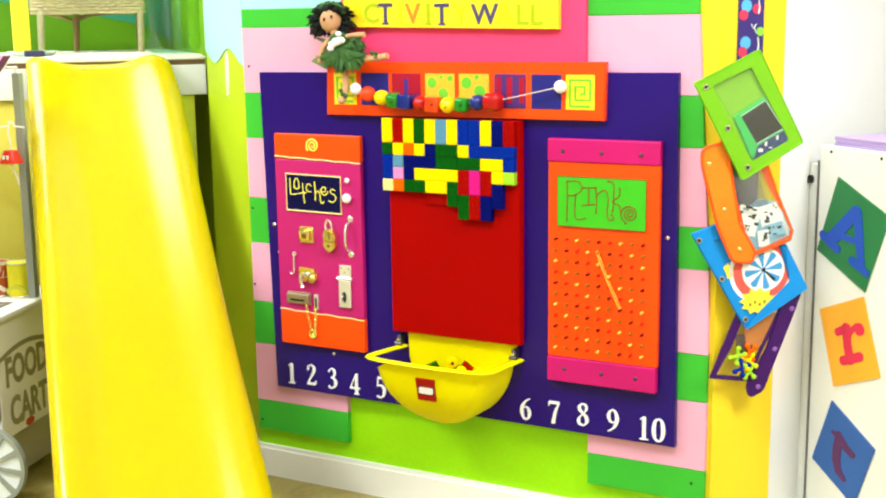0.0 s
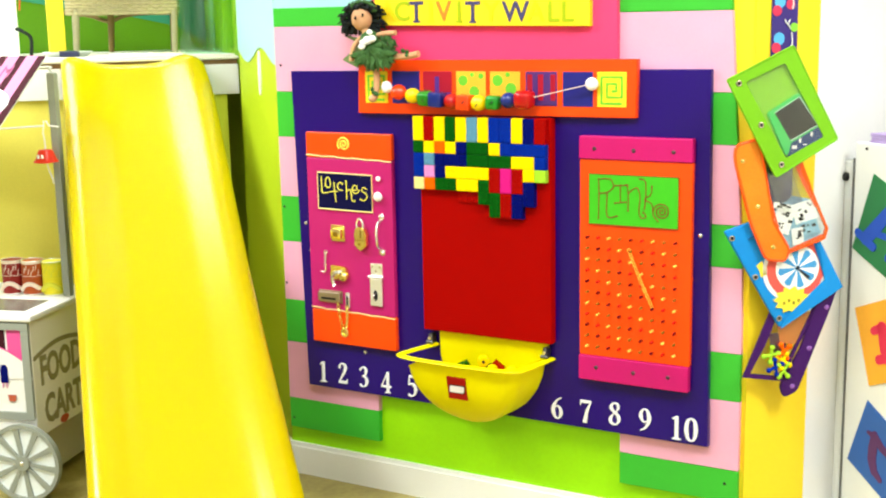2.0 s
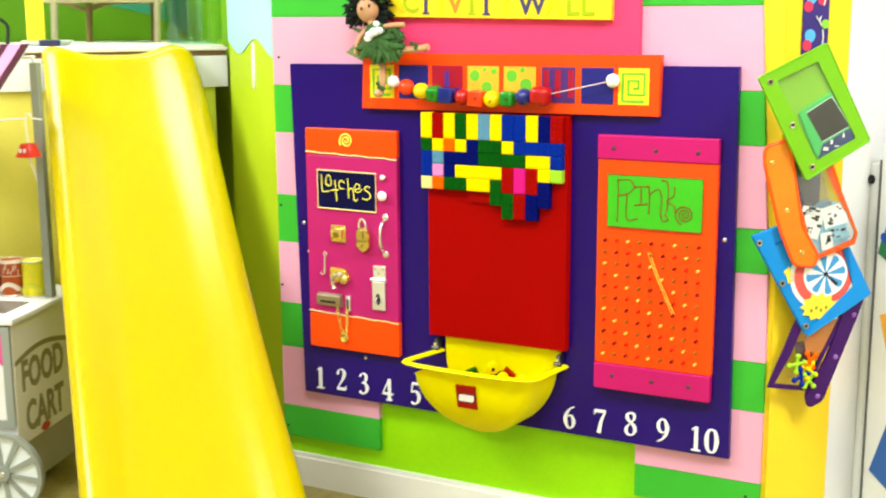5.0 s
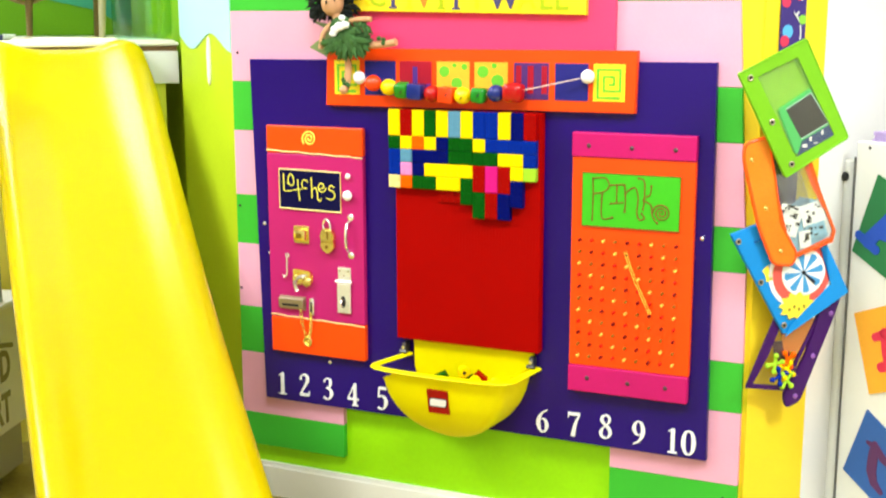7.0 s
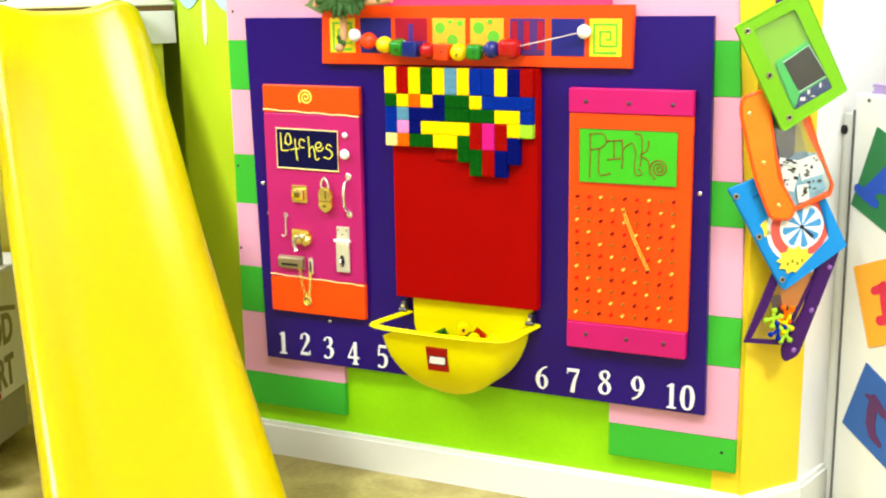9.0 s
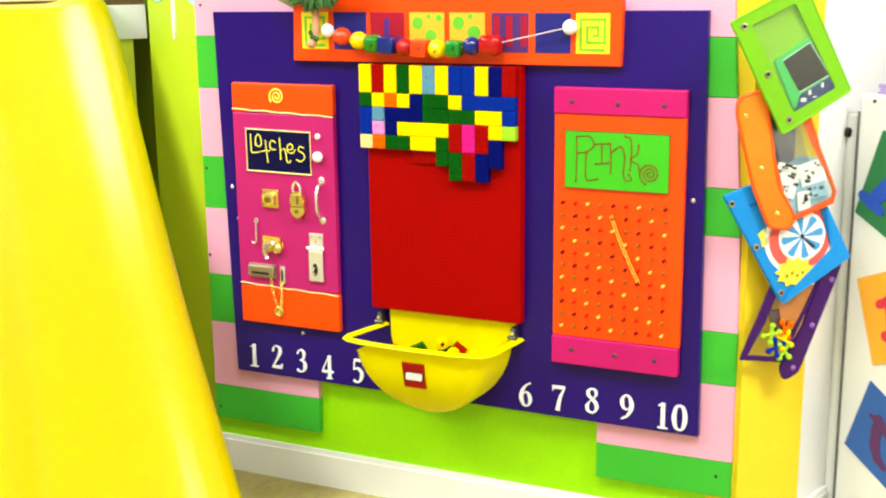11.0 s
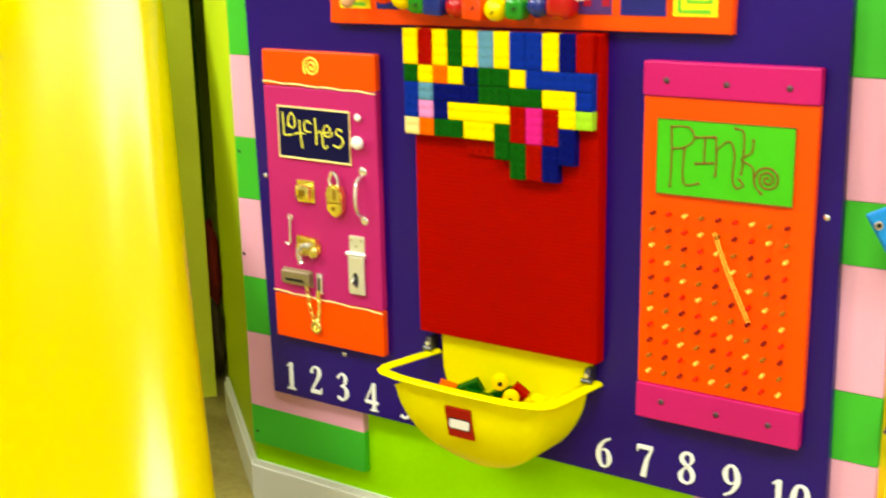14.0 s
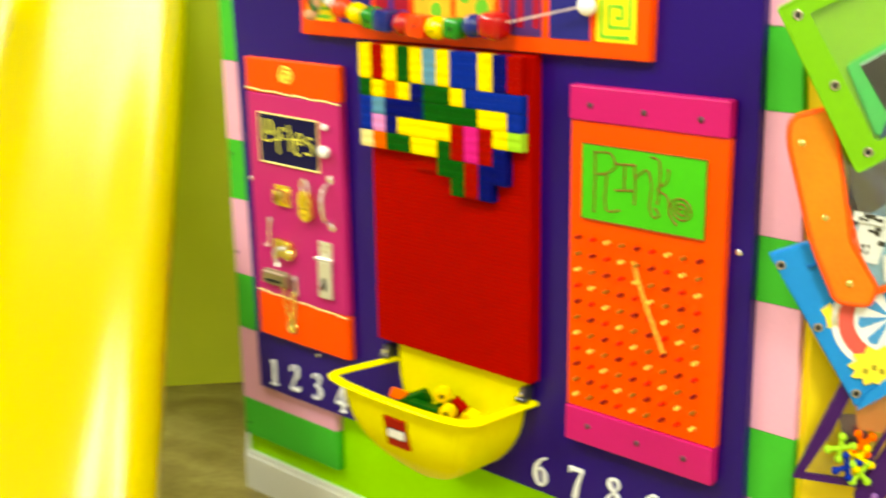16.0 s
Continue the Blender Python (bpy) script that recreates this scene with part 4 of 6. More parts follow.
for col, x, z, kind in BD:
    if kind == 0:
        bm = ball((0, 0, 0), 0.0215, (1, 1, 0.95), 22, 14)
    elif kind == 1:
        bm = box(-0.0195, 0.0195, -0.0195, 0.0195, -0.0195, 0.0195, 0.005)
    elif kind == 2:
        bm = box(-0.0185, 0.0185, -0.0185, 0.0185, -0.0185, 0.0185, 0.009, segs=3)
    else:
        bm = box(-0.025, 0.025, -0.0225, 0.0225, -0.0225, 0.0225, 0.013, segs=3)
    bead = part("bead", bm, BEAD[col], beadb, f"shiny {col} wooden bead", m=pose(x, -0.050, z, 10 * (x * 37 % 3), 4, 0), smooth=True)
    if (col, kind) in (("green", 2), ("orange", 1), ("yellow", 0)) and x > 0.42:
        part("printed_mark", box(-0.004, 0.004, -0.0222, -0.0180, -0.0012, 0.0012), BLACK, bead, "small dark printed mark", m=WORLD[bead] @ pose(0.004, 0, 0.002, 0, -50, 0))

# ---- pink board and sign ----
solid("pink_board", box(0.262, 0.972, 0.0, 0.0185, 1.236, 1.62, 0.0015), HOTPINK, "hot pink painted plywood board behind the sign", "board")
sgn = thing("wall_sign", "yellow painted sign lettered with the words activity wall", "sign", (0.59, LY, 1.35))
part("board", prism([(0.281, 1.351), (0.907, 1.340), (0.907, 1.478), (0.281, 1.493)], LY, 0.0, 0.0015), SIGNYELLOW, sgn)
LETTERS = [("A", 0.325, 0), ("C", 0.370, 1), ("T", 0.414, 2), ("I", 0.458, 0), ("V", 0.497, 3), ("I", 0.543, 1), ("T", 0.583, 2), ("Y", 0.636, 0), ("W", 0.706, 2), ("A", 0.762, 0), ("L", 0.810, 1), ("L", 0.848, 1)]
LC = [mat("faded_yellow_letter", (0.88, 0.63, 0.0), 0.5), mat("lime_letter", (0.36, 0.48, 0.0), 0.5), mat("slate_blue_letter", (0.055, 0.05, 0.15), 0.5), mat("orange_letter", (0.86, 0.22, 0.02), 0.5)]
for ch, x, c in LETTERS:
    bm = words(ch, 0.071, 0.002, 0.0012)
    if ch in "TI":
        merge(bm, box(-0.010, 0.010, -0.001, 0.001, -0.0265, -0.0215))
    part("letter", bm, LC[c], sgn, ("faded yellow letter", "lime green letter", "slate blue letter", "orange letter")[c], m=Matrix.Translation((x, LY - 0.0012, 1.3862 - 0.022 * (x - 0.28))))

# ---- slide ----
def slide_z(s):
    """Height of the rails along the slide."""
    z = 1.288 - 0.728 * s - 0.030 * math.sin(math.pi * min(1.0, max(0.0, (s - 0.1) / 1.35)))
    if s < 0.07:
        z = 1.243 + 0.024 * (1 - ((max(s, -0.02) - 0.0) / 0.07) ** 2) if s > 0 else 1.267
    if s > 1.55:
        z = max(0.06, 0.1596 - 0.5 * (s - 1.55) + 0.55 * (s - 1.55) ** 2)
    return z


def slide_bm():
    prof = [(0.000, -0.090), (0.000, -0.046), (0.001, -0.030), (0.006, -0.016), (0.016, -0.005), (0.030, 0.000), (0.046, -0.002), (0.066, -0.011), (0.090, -0.025), (0.115, -0.038), (0.145, -0.046), (0.185, -0.049)]
    under = [(0.182, -0.056), (0.142, -0.053), (0.110, -0.045), (0.084, -0.032), (0.060, -0.018), (0.044, -0.009), (0.030, -0.007), (0.019, -0.011), (0.011, -0.020), (0.007, -0.034), (0.006, -0.046), (0.006, -0.090)]
    bm = bmesh.new()
    rows = []
    ss = [-0.05, -0.02, 0.0, 0.02, 0.04, 0.055, 0.07, 0.09, 0.13] + [0.2 + 0.1 * k for k in range(13)] + [1.48 + 0.05 * k for k in range(11)]
    for s in ss:
        wide = 0.440 + 0.036 * min(max(s, 0), 1.4) / 1.0
        z0 = slide_z(s)
        damp = 0.58 if s < 0.02 else min(0.88, 0.58 + (s - 0.02) * 2.5)
        # the outer lips stand out below the rounded crests
        lip = lambda w, h, out: w - out * min(1.0, max(0.0, (-h - 0.003) / 0.027)) if w < 0.03 else w
        top = [(lip(w, h, 0.0085), h) for w, h in prof] + [(wide - lip(w, h, 0.002), h) for w, h in prof[::-1]]
        low = [(wide - lip(w, h, 0.002), h) for w, h in under[::-1]] + [(lip(w, h, 0.0085), h) for w, h in under]
        flare = -0.010 + 0.023 * min(1.0, max(0.0, s / 0.15)) ** 0.7 - 0.013 * min(1.0, max(0.0, (s - 0.15) / 0.7))
        rows.append([bm.verts.new((s, -w + flare * max(0.0, 1 - 2 * w / wide), z0 + h * damp)) for w, h in top + low])
    n = len(rows[0])
    for a, b in zip(rows, rows[1:]):
        for k in range(n):
            bm.faces.new((a[k], a[(k + 1) % n], b[(k + 1) % n], b[k]))
    bm.faces.new(rows[0])
    bm.faces.new(rows[-1][::-1])
    return bm


sl = thing("slide", "bright yellow moulded plastic children's slide leaning on the platform", "slide", DECK @ Vector((0.9, -0.23, 0)))
part("chute", slide_bm(), SLIDEYELLOW, sl, m=DECK, smooth=True)


def slide_seam(off, drop):
    return [(s, off, slide_z(s) - drop) for s in [0.86 + 0.045 * k for k in range(16)]]


part("edge_line", tube(slide_seam(-0.0028, 0.036), 0.0018, 6), SLIDEYELLOW, sl, "moulded rib along the slide's side", m=DECK, smooth=True)
for w in (0.05, 0.40):
    part("foot", box(1.75, 1.86, -w - 0.03, -w + 0.03, 0.0, 0.06, 0.008), SLIDEYELLOW, sl, m=DECK)

# ---- platform ----
pf = thing("play_platform", "raised play platform with a white edge and a yellow-green front", "platform", DECK @ Vector((-0.6, -0.9, 0)))
DECKWHITE = mat("cream_deck_paint", (0.78, 0.78, 0.62), 0.5, var=0.06)
part("deck", box(-1.4, -0.048, -2.1, 0.142, 1.2462, 1.258, 0.004), DECKWHITE, pf, "cream painted deck boards", m=DECK)
# brown strip whose colour carries the shadow line between deck and fascia
part("gap_shade_strip", box(-0.09, -0.055, -2.1, 0.136, 1.230, 1.246), mat("deck_gap_shade_brown", (0.16, 0.09, 0.03), 0.7), pf, "brown strip standing for the shadow gap under the deck", m=DECK)
part("fascia", box(-0.07, -0.050, -2.1, 0.138, 1.129, 1.230, 0.002), WHITE, pf, "white painted fascia board", m=DECK)
part("front_panel", box(-0.09, -0.0702, -0.25, 0.098, 0.0, 1.2298, 0.001), LIMEYEL, pf, "yellow-green painted front panel", m=DECK)
part("front_panel", box(-0.09, -0.0702, -2.1, -0.2505, 0.0, 1.2298, 0.001), mat("mustard_yellow_paint", (0.90, 0.82, 0.14), 0.5, var=0.06, bump=0.08), pf, "mustard yellow painted front panel", m=DECK)
for v in (-2.05, 0.03):
    part("post", box(-1.35, -1.28, v - 0.03, v + 0.03, 0, 1.246), WHITE, pf, m=DECK)
# added sheet behind the side gap; its brown holds the shade in there
part("inside_shade_sheet", box(-0.75, -0.73, -2.0, 0.118, 0.0, 1.245), mat("inside_shade_brown", (0.20, 0.155, 0.04), 0.8), pf, "added brown sheet that closes the platform's shaded inside", m=DECK)

solid("wall_return_back", box(-0.95, -0.055, 0.160, 0.20, 0, CEIL), LIMERET, "lime painted wall going on beside the platform", "wall", m=DECK, kind="structure")

cloth = ball((-0.36, 0.128, 0.31), 0.10, (1.5, 0.22, 1.3), 24, 18)
for vv in cloth.verts:
    vv.co += 0.02 * Vector((noise.noise(vv.co * 22), 0.5 * noise.noise(vv.co * 22 + Vector((3, 0, 0))), noise.noise(vv.co * 18)))
solid("stored_red_cloth", cloth, mat("red_cloth", (0.40, 0.03, 0.01), 0.9), "crumpled red cloth stuffed in the gap beside the platform", "cloth", m=DECK, smooth=True)
bag = ball((-0.30, 0.118, 0.115), 0.12, (1.5, 0.20, 0.95), 18, 14)
for vv in bag.verts:
    vv.co += Vector((noise.noise(vv.co * 14) * 0.02, noise.noise(vv.co * 14 + Vector((5, 0, 0))) * 0.01, noise.noise(vv.co * 11) * 0.02))
solid("stored_dark_bag", bag, mat("dark_brown_cloth", (0.11, 0.075, 0.02), 0.7, var=0.3, scale=20), "dark brown cloth bag beside the platform", "bag", m=DECK, smooth=True)

pad_m = box(-1.05, -0.052, -0.50, 0.13, 1.2582, 1.2645, 0.003)
solid("deck_mat", pad_m, mat("white_mat_vinyl", (0.80, 0.78, 0.66), 0.6, var=0.05), "thin off-white mat lying on the platform", "mat", m=DECK)

WICKER = mat("natural_wicker", (0.48, 0.42, 0.24), 0.65, var=0.2, fine=60, bump=0.3)


LEGWOOD = mat("grey_cane", (0.36, 0.33, 0.20), 0.65, var=0.18, fine=80, bump=0.2)
BROWNWOOD = mat("darker_brown_wood", (0.24, 0.16, 0.06), 0.6, var=0.15)


def wicker_stool():
    th = thing("wicker_stool", "natural woven wicker stool with turned wooden legs on the platform", "stool", DECK @ Vector((-0.72, -0.2, 1.262)))
    legs = [(-0.58, -0.368), (-0.58, -0.012), (-0.90, -0.222), (-0.90, 0.02)]
    for s, v in legs:
        far = s < -0.7
        # the two far legs take a darker brown than the near ones
        part("leg", rod((s, v, 1.262), (s + 0.01, v + 0.006, 1.43), 0.011, 0.014), BROWNWOOD if far else LEGWOOD, th, "darker brown wooden leg" if far else "", m=DECK, smooth=True)
    loop = [(-0.565, -0.395), (-0.565, 0.006), (-0.915, 0.040), (-0.915, -0.25)]
    for r in range(10):
        z = 1.413 + r * 0.012
        pts = []
        for k in range(4):
            a, b = Vector(loop[k]), Vector(loop[(k + 1) % 4])
            for j in range(22):
                q = a + (b - a) * (j / 22)
                d = (b - a).normalized()
                o = 0.004 * (1 if (j + r) % 2 else -1)
                pts.append((q.x - d.y * o, q.y + d.x * o, z))
        part("woven_strand", tube(pts, 0.0066, 6, closed=True), WICKER, th, m=DECK, smooth=True)
    part("brace", tube(smooth_path([(-0.905, -0.40, 1.420), (-0.90, -0.300, 1.408), (-0.90, -0.225, 1.385), (-0.90, -0.150, 1.408), (-0.90, 0.0, 1.420)], 5), 0.008), BROWNWOOD, th, "bent brown wooden brace", m=DECK, smooth=True)
    part("seat", box(-0.915, -0.565, -0.30, 0.0, 1.531, 1.548, 0.006), WICKER, th, m=DECK)
    return th


wicker_stool()


def clear_jar():
    th = thing("clear_jar", "tall clear plastic jar with bright reflections on the platform", "jar", DECK @ Vector((-0.2, 0.015, 1.246)))
    bm = bmesh.new()
    prof = [(0.0, 1.263), (0.076, 1.263), (0.092, 1.268), (0.099, 1.283), (0.101, 1.33), (0.101, 1.62), (0.097, 1.62), (0.097, 1.33), (0.095, 1.287), (0.076, 1.270), (0.0, 1.270)]
    n, rows = 40, []
    for r, z in prof:
        rows.append([bm.verts.new((-0.17 + r * math.cos(k * math.tau / n), 0.052 + r * 0.94 * math.sin(k * math.tau / n), z)) for k in range(n)] if r > 0 else None)
    for a, b in zip(rows, rows[1:]):
        if a is None or b is None:
            continue
        for k in range(n):
            bm.faces.new((a[k], a[(k + 1) % n], b[(k + 1) % n], b[k]))
    bm.faces.new(rows[1][::-1])
    bm.faces.new(rows[-2])
    part("wall", bm, ACRYLIC, th, m=DECK, smooth=True)
    rim = torus((-0.17, 0.052, 1.62), 0.099, 0.004, "Z", 36, 8)
    part("rim", rim, ACRYLIC, th, m=DECK, smooth=True)


clear_jar()
dish = thing("serving_tray", "pale plastic tray with a dark navy middle at the platform edge", "tray", DECK @ Vector((-0.26, -0.41, 1.262)))
db = bmesh.new()
prof = [(0.02, 1.263), (0.060, 1.263), (0.084, 1.282), (0.088, 1.282), (0.066, 1.264), (0.02, 1.265)]
rows = [[db.verts.new((-0.26 + r * math.cos(k * math.tau / 28), -0.41 + 0.95 * r * math.sin(k * math.tau / 28), z)) for k in range(28)] for r, z in prof]
for a, b in zip(rows, rows[1:]):
    for k in range(28):
        db.faces.new((a[k], a[(k + 1) % 28], b[(k + 1) % 28], b[k]))
db.faces.new(rows[0][::-1])
db.faces.new(rows[-1])
part("bowl", db, mat("pale_grey_plastic", (0.62, 0.68, 0.62), 0.35), dish, m=DECK, smooth=True)
part("middle", box(-0.30, -0.155, -0.44, -0.375, 1.265, 1.284, 0.004), mat("navy_plastic", (0.02, 0.025, 0.06), 0.4), dish, "dark navy block", m=DECK)
solid("platform_column", box(-0.36, -0.305, -0.468, -0.412, 1.262, CEIL, 0.004), YELLOWWALL, "bright yellow painted square column on the platform", "column", m=DECK)
solid("wall_mural", box(-1.5, -1.42, -2.3, 1.2, 0.0, CEIL), mat("mural_green_paint", (0.10, 0.27, 0.0), 0.55, var=0.15, scale=2.5), "green painted mural wall behind the platform", "wall", m=DECK, kind="structure")
hills = [(-2.3, 1.52), (-1.5, 1.58), (-1.1, 1.52), (-0.6, 1.49), (-0.31, 1.435), (-0.16, 1.420), (-0.03, 1.391), (0.10, 1.363), (0.205, 1.301), (0.4, 1.27), (1.2, 1.30), (1.2, CEIL), (-2.3, CEIL)]
hb = prism(hills, 0.0, 0.004)
solid("wall_mural_sky", hb, mat("mural_teal_paint", (0.035, 0.27, 0.15), 0.55, var=0.12, scale=2.5), "teal painted sky above the mural's green hills", "wall", m=DECK @ Matrix(((0, -1, 0, -1.416), (1, 0, 0, 0), (0, 0, 1, 0), (0, 0, 0, 1))), kind="structure")
notice = thing("white_notice_board", "white board with a green patch standing on the platform", "board", DECK @ Vector((-0.54, -0.95, 1.246)))
part("panel", box(-0.55, -0.53, -1.35, -0.565, 1.246, 2.0, 0.004), WHITE, notice, m=DECK)
part("patch", box(-0.5298, -0.5285, -0.76, -0.636, 1.377, 1.52, 0.0005), mat("green_patch_paper", (0.20, 0.46, 0.04), 0.6), notice, "plain green paper patch", m=DECK)
solid("dark_strap", tube(smooth_path([(-0.5, -0.575, 1.362), (-0.5, -0.550, 1.352), (-0.5, -0.524, 1.325), (-0.5, -0.530, 1.25)], 6), 0.006), mat("black_strap", (0.006, 0.012, 0.008), 0.6), "black strap hanging over the platform", "strap", m=DECK, smooth=True)
solid("paper_sheet", box(-0.30, -0.057, -0.272, -0.122, 1.2648, 1.2705, 0.002), WHITE, "white paper pad lying on the platform edge", "paper", m=DECK)
solid("red_ribbon", tube(smooth_path([(-0.527, -0.556, 1.426), (-0.525, -0.552, 1.47), (-0.528, -0.556, 1.56)], 5), 0.009, 8, flat=0.3), mat("red_ribbon_cloth", (0.62, 0.05, 0.02), 0.7), "short red ribbon hanging at the white board's edge", "ribbon", m=DECK, smooth=True)
poster = thing("wall_poster", "colourful checked poster on the platform front", "poster", DECK @ Vector((-0.066, -1.1, 0.85)))
random.seed(3)
for i in range(4):
    for j in range(5):
        part("patch", box(-0.068, -0.066, -1.02 + 0.05 * i - 0.03, -1.02 + 0.05 * i + 0.018, 0.78 + 0.05 * j, 0.826 + 0.05 * j), (BRICK["green"], BRICK["sky"], BRICK["orange"], BRICK["lime"])[random.randrange(4)], poster, m=DECK)

# ---- food cart ----
CART = frame_of((-0.648, -0.4637), (0.954, 0.300)) @ Matrix.Diagonal((0.987, 0.987, 0.987, 1))
CREAM = mat("cream_cart_board", (0.80, 0.77, 0.62), 0.5, var=0.05)
CARTWHITE = mat("white_cart_board", (0.82, 0.83, 0.80), 0.45, var=0.03)
GREY = mat("grey_cart_trim", (0.30, 0.33, 0.28), 0.45, var=0.06)
OLIVE = mat("olive_print", (0.27, 0.24, 0.10), 0.5, var=0.08)
CPINK = mat("cart_pink_print", (0.72, 0.10, 0.32), 0.7, spec=0.05)
CPALE = mat("cart_pale_pink_print", (0.58, 0.22, 0.38), 0.7, spec=0.05)
CBROWN = mat("cart_brown_print", (0.05, 0.012, 0.017), 0.7, spec=0.05)
CTEAL = mat("pale_wheel_fill", (0.78, 0.85, 0.85), 0.5)
cart = thing("food_cart", "white wooden toy food cart with a striped awning and spoked wheels", "toy cart", CART @ Vector((-0.3, 0.2, 0)))
part("body", box(-0.62, 0.0, 0.0, 0.42, 0.176, 0.535, 0.003), CREAM, cart, "cream cart box", m=CART)
part("front_skirt", box(-0.62, 0.001, -0.006, 0.0, 0.185, 0.24, 0.001), CARTWHITE, cart, "white lower front", m=CART)
part("base", box(-0.58, -0.03, 0.04, 0.38, 0.03, 0.19), mat("grey_cart_base", (0.42, 0.39, 0.27), 0.6), cart, m=CART)
part("counter", box(-0.64, 0.012, -0.015, 0.43, 0.535, 0.553, 0.005), CARTWHITE, cart, "white cart counter", m=CART)
part("counter_tray", box(-0.60, -0.045, 0.05, 0.19, 0.5525, 0.5545), mat("grey_tray_glass", (0.16, 0.15, 0.13), 0.12), cart, "dark shiny serving tray", m=CART)
part("front_frame", ring([(-0.60, 0.235), (-0.002, 0.235), (-0.002, 0.530), (-0.60, 0.530)], [(-0.575, 0.258), (-0.026, 0.258), (-0.026, 0.510), (-0.575, 0.510)], -0.012, 0.0), GREY, cart, "grey picture frame", m=CART)
pic = part("front_picture", box(-0.576, -0.025, -0.004, 0.0, 0.257, 0.511), CARTWHITE, cart, "printed cart picture with ice lollies", m=CART)
for k in range(10):
    x = -0.026 - 0.056 * k
    part("printed_stripe", box(x - 0.049, x - 0.0005, -0.0055, -0.004, 0.395, 0.510), (CPINK, CBROWN)[k % 2], pic, m=CART)
arch = prism([(-0.30 + 0.30 * math.cos(a), 0.36 + 0.125 * math.sin(a)) for a in [math.pi * k / 20 for k in range(21)]], -0.0065, -0.0055)
part("printed_arch", arch, CARTWHITE, pic, m=CART)
bow = [(-0.30 + 0.302 * math.cos(a), 0.36 + 0.127 * math.sin(a), 0.004) for a in [0.5 + 2.2 * k / 20 for k in range(21)]]
part("printed_bow", ribbon(bow, -0.0072, -0.0065), CPINK, pic, m=CART)
for k, c in enumerate((BRICK["navy"], BRICK["red"], BRICK["orange"], BEAD["red"], BRICK["navy"], BRICK["magenta"])):
    x = -0.092 - 0.036 * k
    lol = prism([(x - 0.0125, 0.347), (x + 0.0125, 0.347), (x + 0.0125, 0.392), (x + 0.007, 0.402), (x - 0.007, 0.402), (x - 0.0125, 0.392)], -0.0075, -0.0065)
    part("printed_lolly", lol, c, pic, m=CART)
    for dx in (-0.006, 0.006):
        part("printed_stick", box(x + dx - 0.0022, x + dx + 0.0022, -0.0075, -0.0065, 0.332, 0.347), CPALE, pic, m=CART)
for x in (-0.072, -0.17, -0.27):
    part("printed_cup", prism([(x - 0.014, 0.310), (x - 0.010, 0.290), (x + 0.010, 0.290), (x + 0.014, 0.310)], -0.0075, -0.0065), mat("print_rust", (0.45, 0.10, 0.05), 0.5), pic, m=CART)
SIDE = CART @ Matrix(((0, -1, 0, 0.0005), (1, 0, 0, 0), (0, 0, 1, 0), (0, 0, 0, 1)))
for txt, z, size in (("FOOD", 0.368, 0.100), ("CART", 0.244, 0.100)):
    bm = words(txt, size, 0.002, 0.003)
    bm.transform(Matrix.Diagonal((0.86, 1, 1.22, 1)))
    part("lettering", bm, OLIVE, cart, "olive printed words food cart", m=SIDE @ Matrix.Translation((0.156, -0.0005, z)))
archp = [(0.004 + 0.30 * k / 16, 0.418 + 0.024 * math.sin(math.pi * k / 16), 0.014) for k in range(17)]
part("printed_bow", ribbon(archp, -0.0015, 0.0), OLIVE, cart, m=SIDE)
part("badge", prism(disc_pts(0.151, 0.191, 0.013, 22, 1.9), -0.0015, 0.0), mat("rust_badge_print", (0.45, 0.06, 0.02), 0.5), cart, "red oval badge", m=SIDE)


def wheel(x, y):
    w = part("wheel", ring(disc_pts(x, 0.118, 0.118, 44), disc_pts(x, 0.118, 0.106, 44), y - 0.020, y), GREY, cart, "grey spoked cart wheel", m=CART)
    part("fill", prism(disc_pts(x, 0.118, 0.107, 44), y - 0.012, y - 0.004), CTEAL, w, "pale wheel disc", m=CART)
    for k in range(10):
        a = k * math.tau / 10 + 0.47
        d, n = Vector((math.cos(a), math.sin(a))), Vector((-math.sin(a), math.cos(a)))
        q = [Vector((x, 0.118)) + d * r + n * h for r, h in ((0.018, -0.005), (0.107, -0.009), (0.107, 0.009), (0.018, 0.005))]
        part("spoke", prism([tuple(p) for p in q], y - 0.018, y - 0.004), GREY, w, m=CART)
    part("hub", prism(disc_pts(x, 0.118, 0.024, 24), y - 0.024, y - 0.004, 0.002), GREY, w, m=CART)
    part("axle", ball((x, y - 0.024, 0.118), 0.007, (1, 0.5, 1), 12, 8), CHROME, w, m=CART, smooth=True)


wheel(-0.024, -0.040)
wheel(-0.585, -0.040)
for x in (-0.020, -0.61):
    part("upright", box(x - 0.012, x + 0.012, 0.255, 0.280, 0.553, 1.245, 0.002), GREY, cart, "grey awning post", m=CART)
part("awning_rail", tube(smooth_path([(-0.020, 0.268, 1.245), (-0.028, 0.255, 1.262), (-0.06, 0.24, 1.262), (-0.62, 0.24, 1.262)], 4), 0.004, 8), CARTWHITE, cart, m=CART, smooth=True)
A0, A1 = Vector((0, 0.215, 1.290)), Vector((0, -0.118, 1.062))
slope = (A1 - A0)
AW = CART @ Matrix.Translation(A0 + Vector((-0.026, 0, 0.008)))
awn = part("awning", prism([(-0.66, -slope.length), (0.022, -slope.length), (0.022, 0), (-0.66, 0)], 0.0, 0.004), CARTWHITE, cart, "pink and brown striped awning", m=AW @ pose(0, 0, 0, math.degrees(math.atan2(-slope.y, -slope.z)) * -1, 0, 0))
AWM = WORLD[awn]
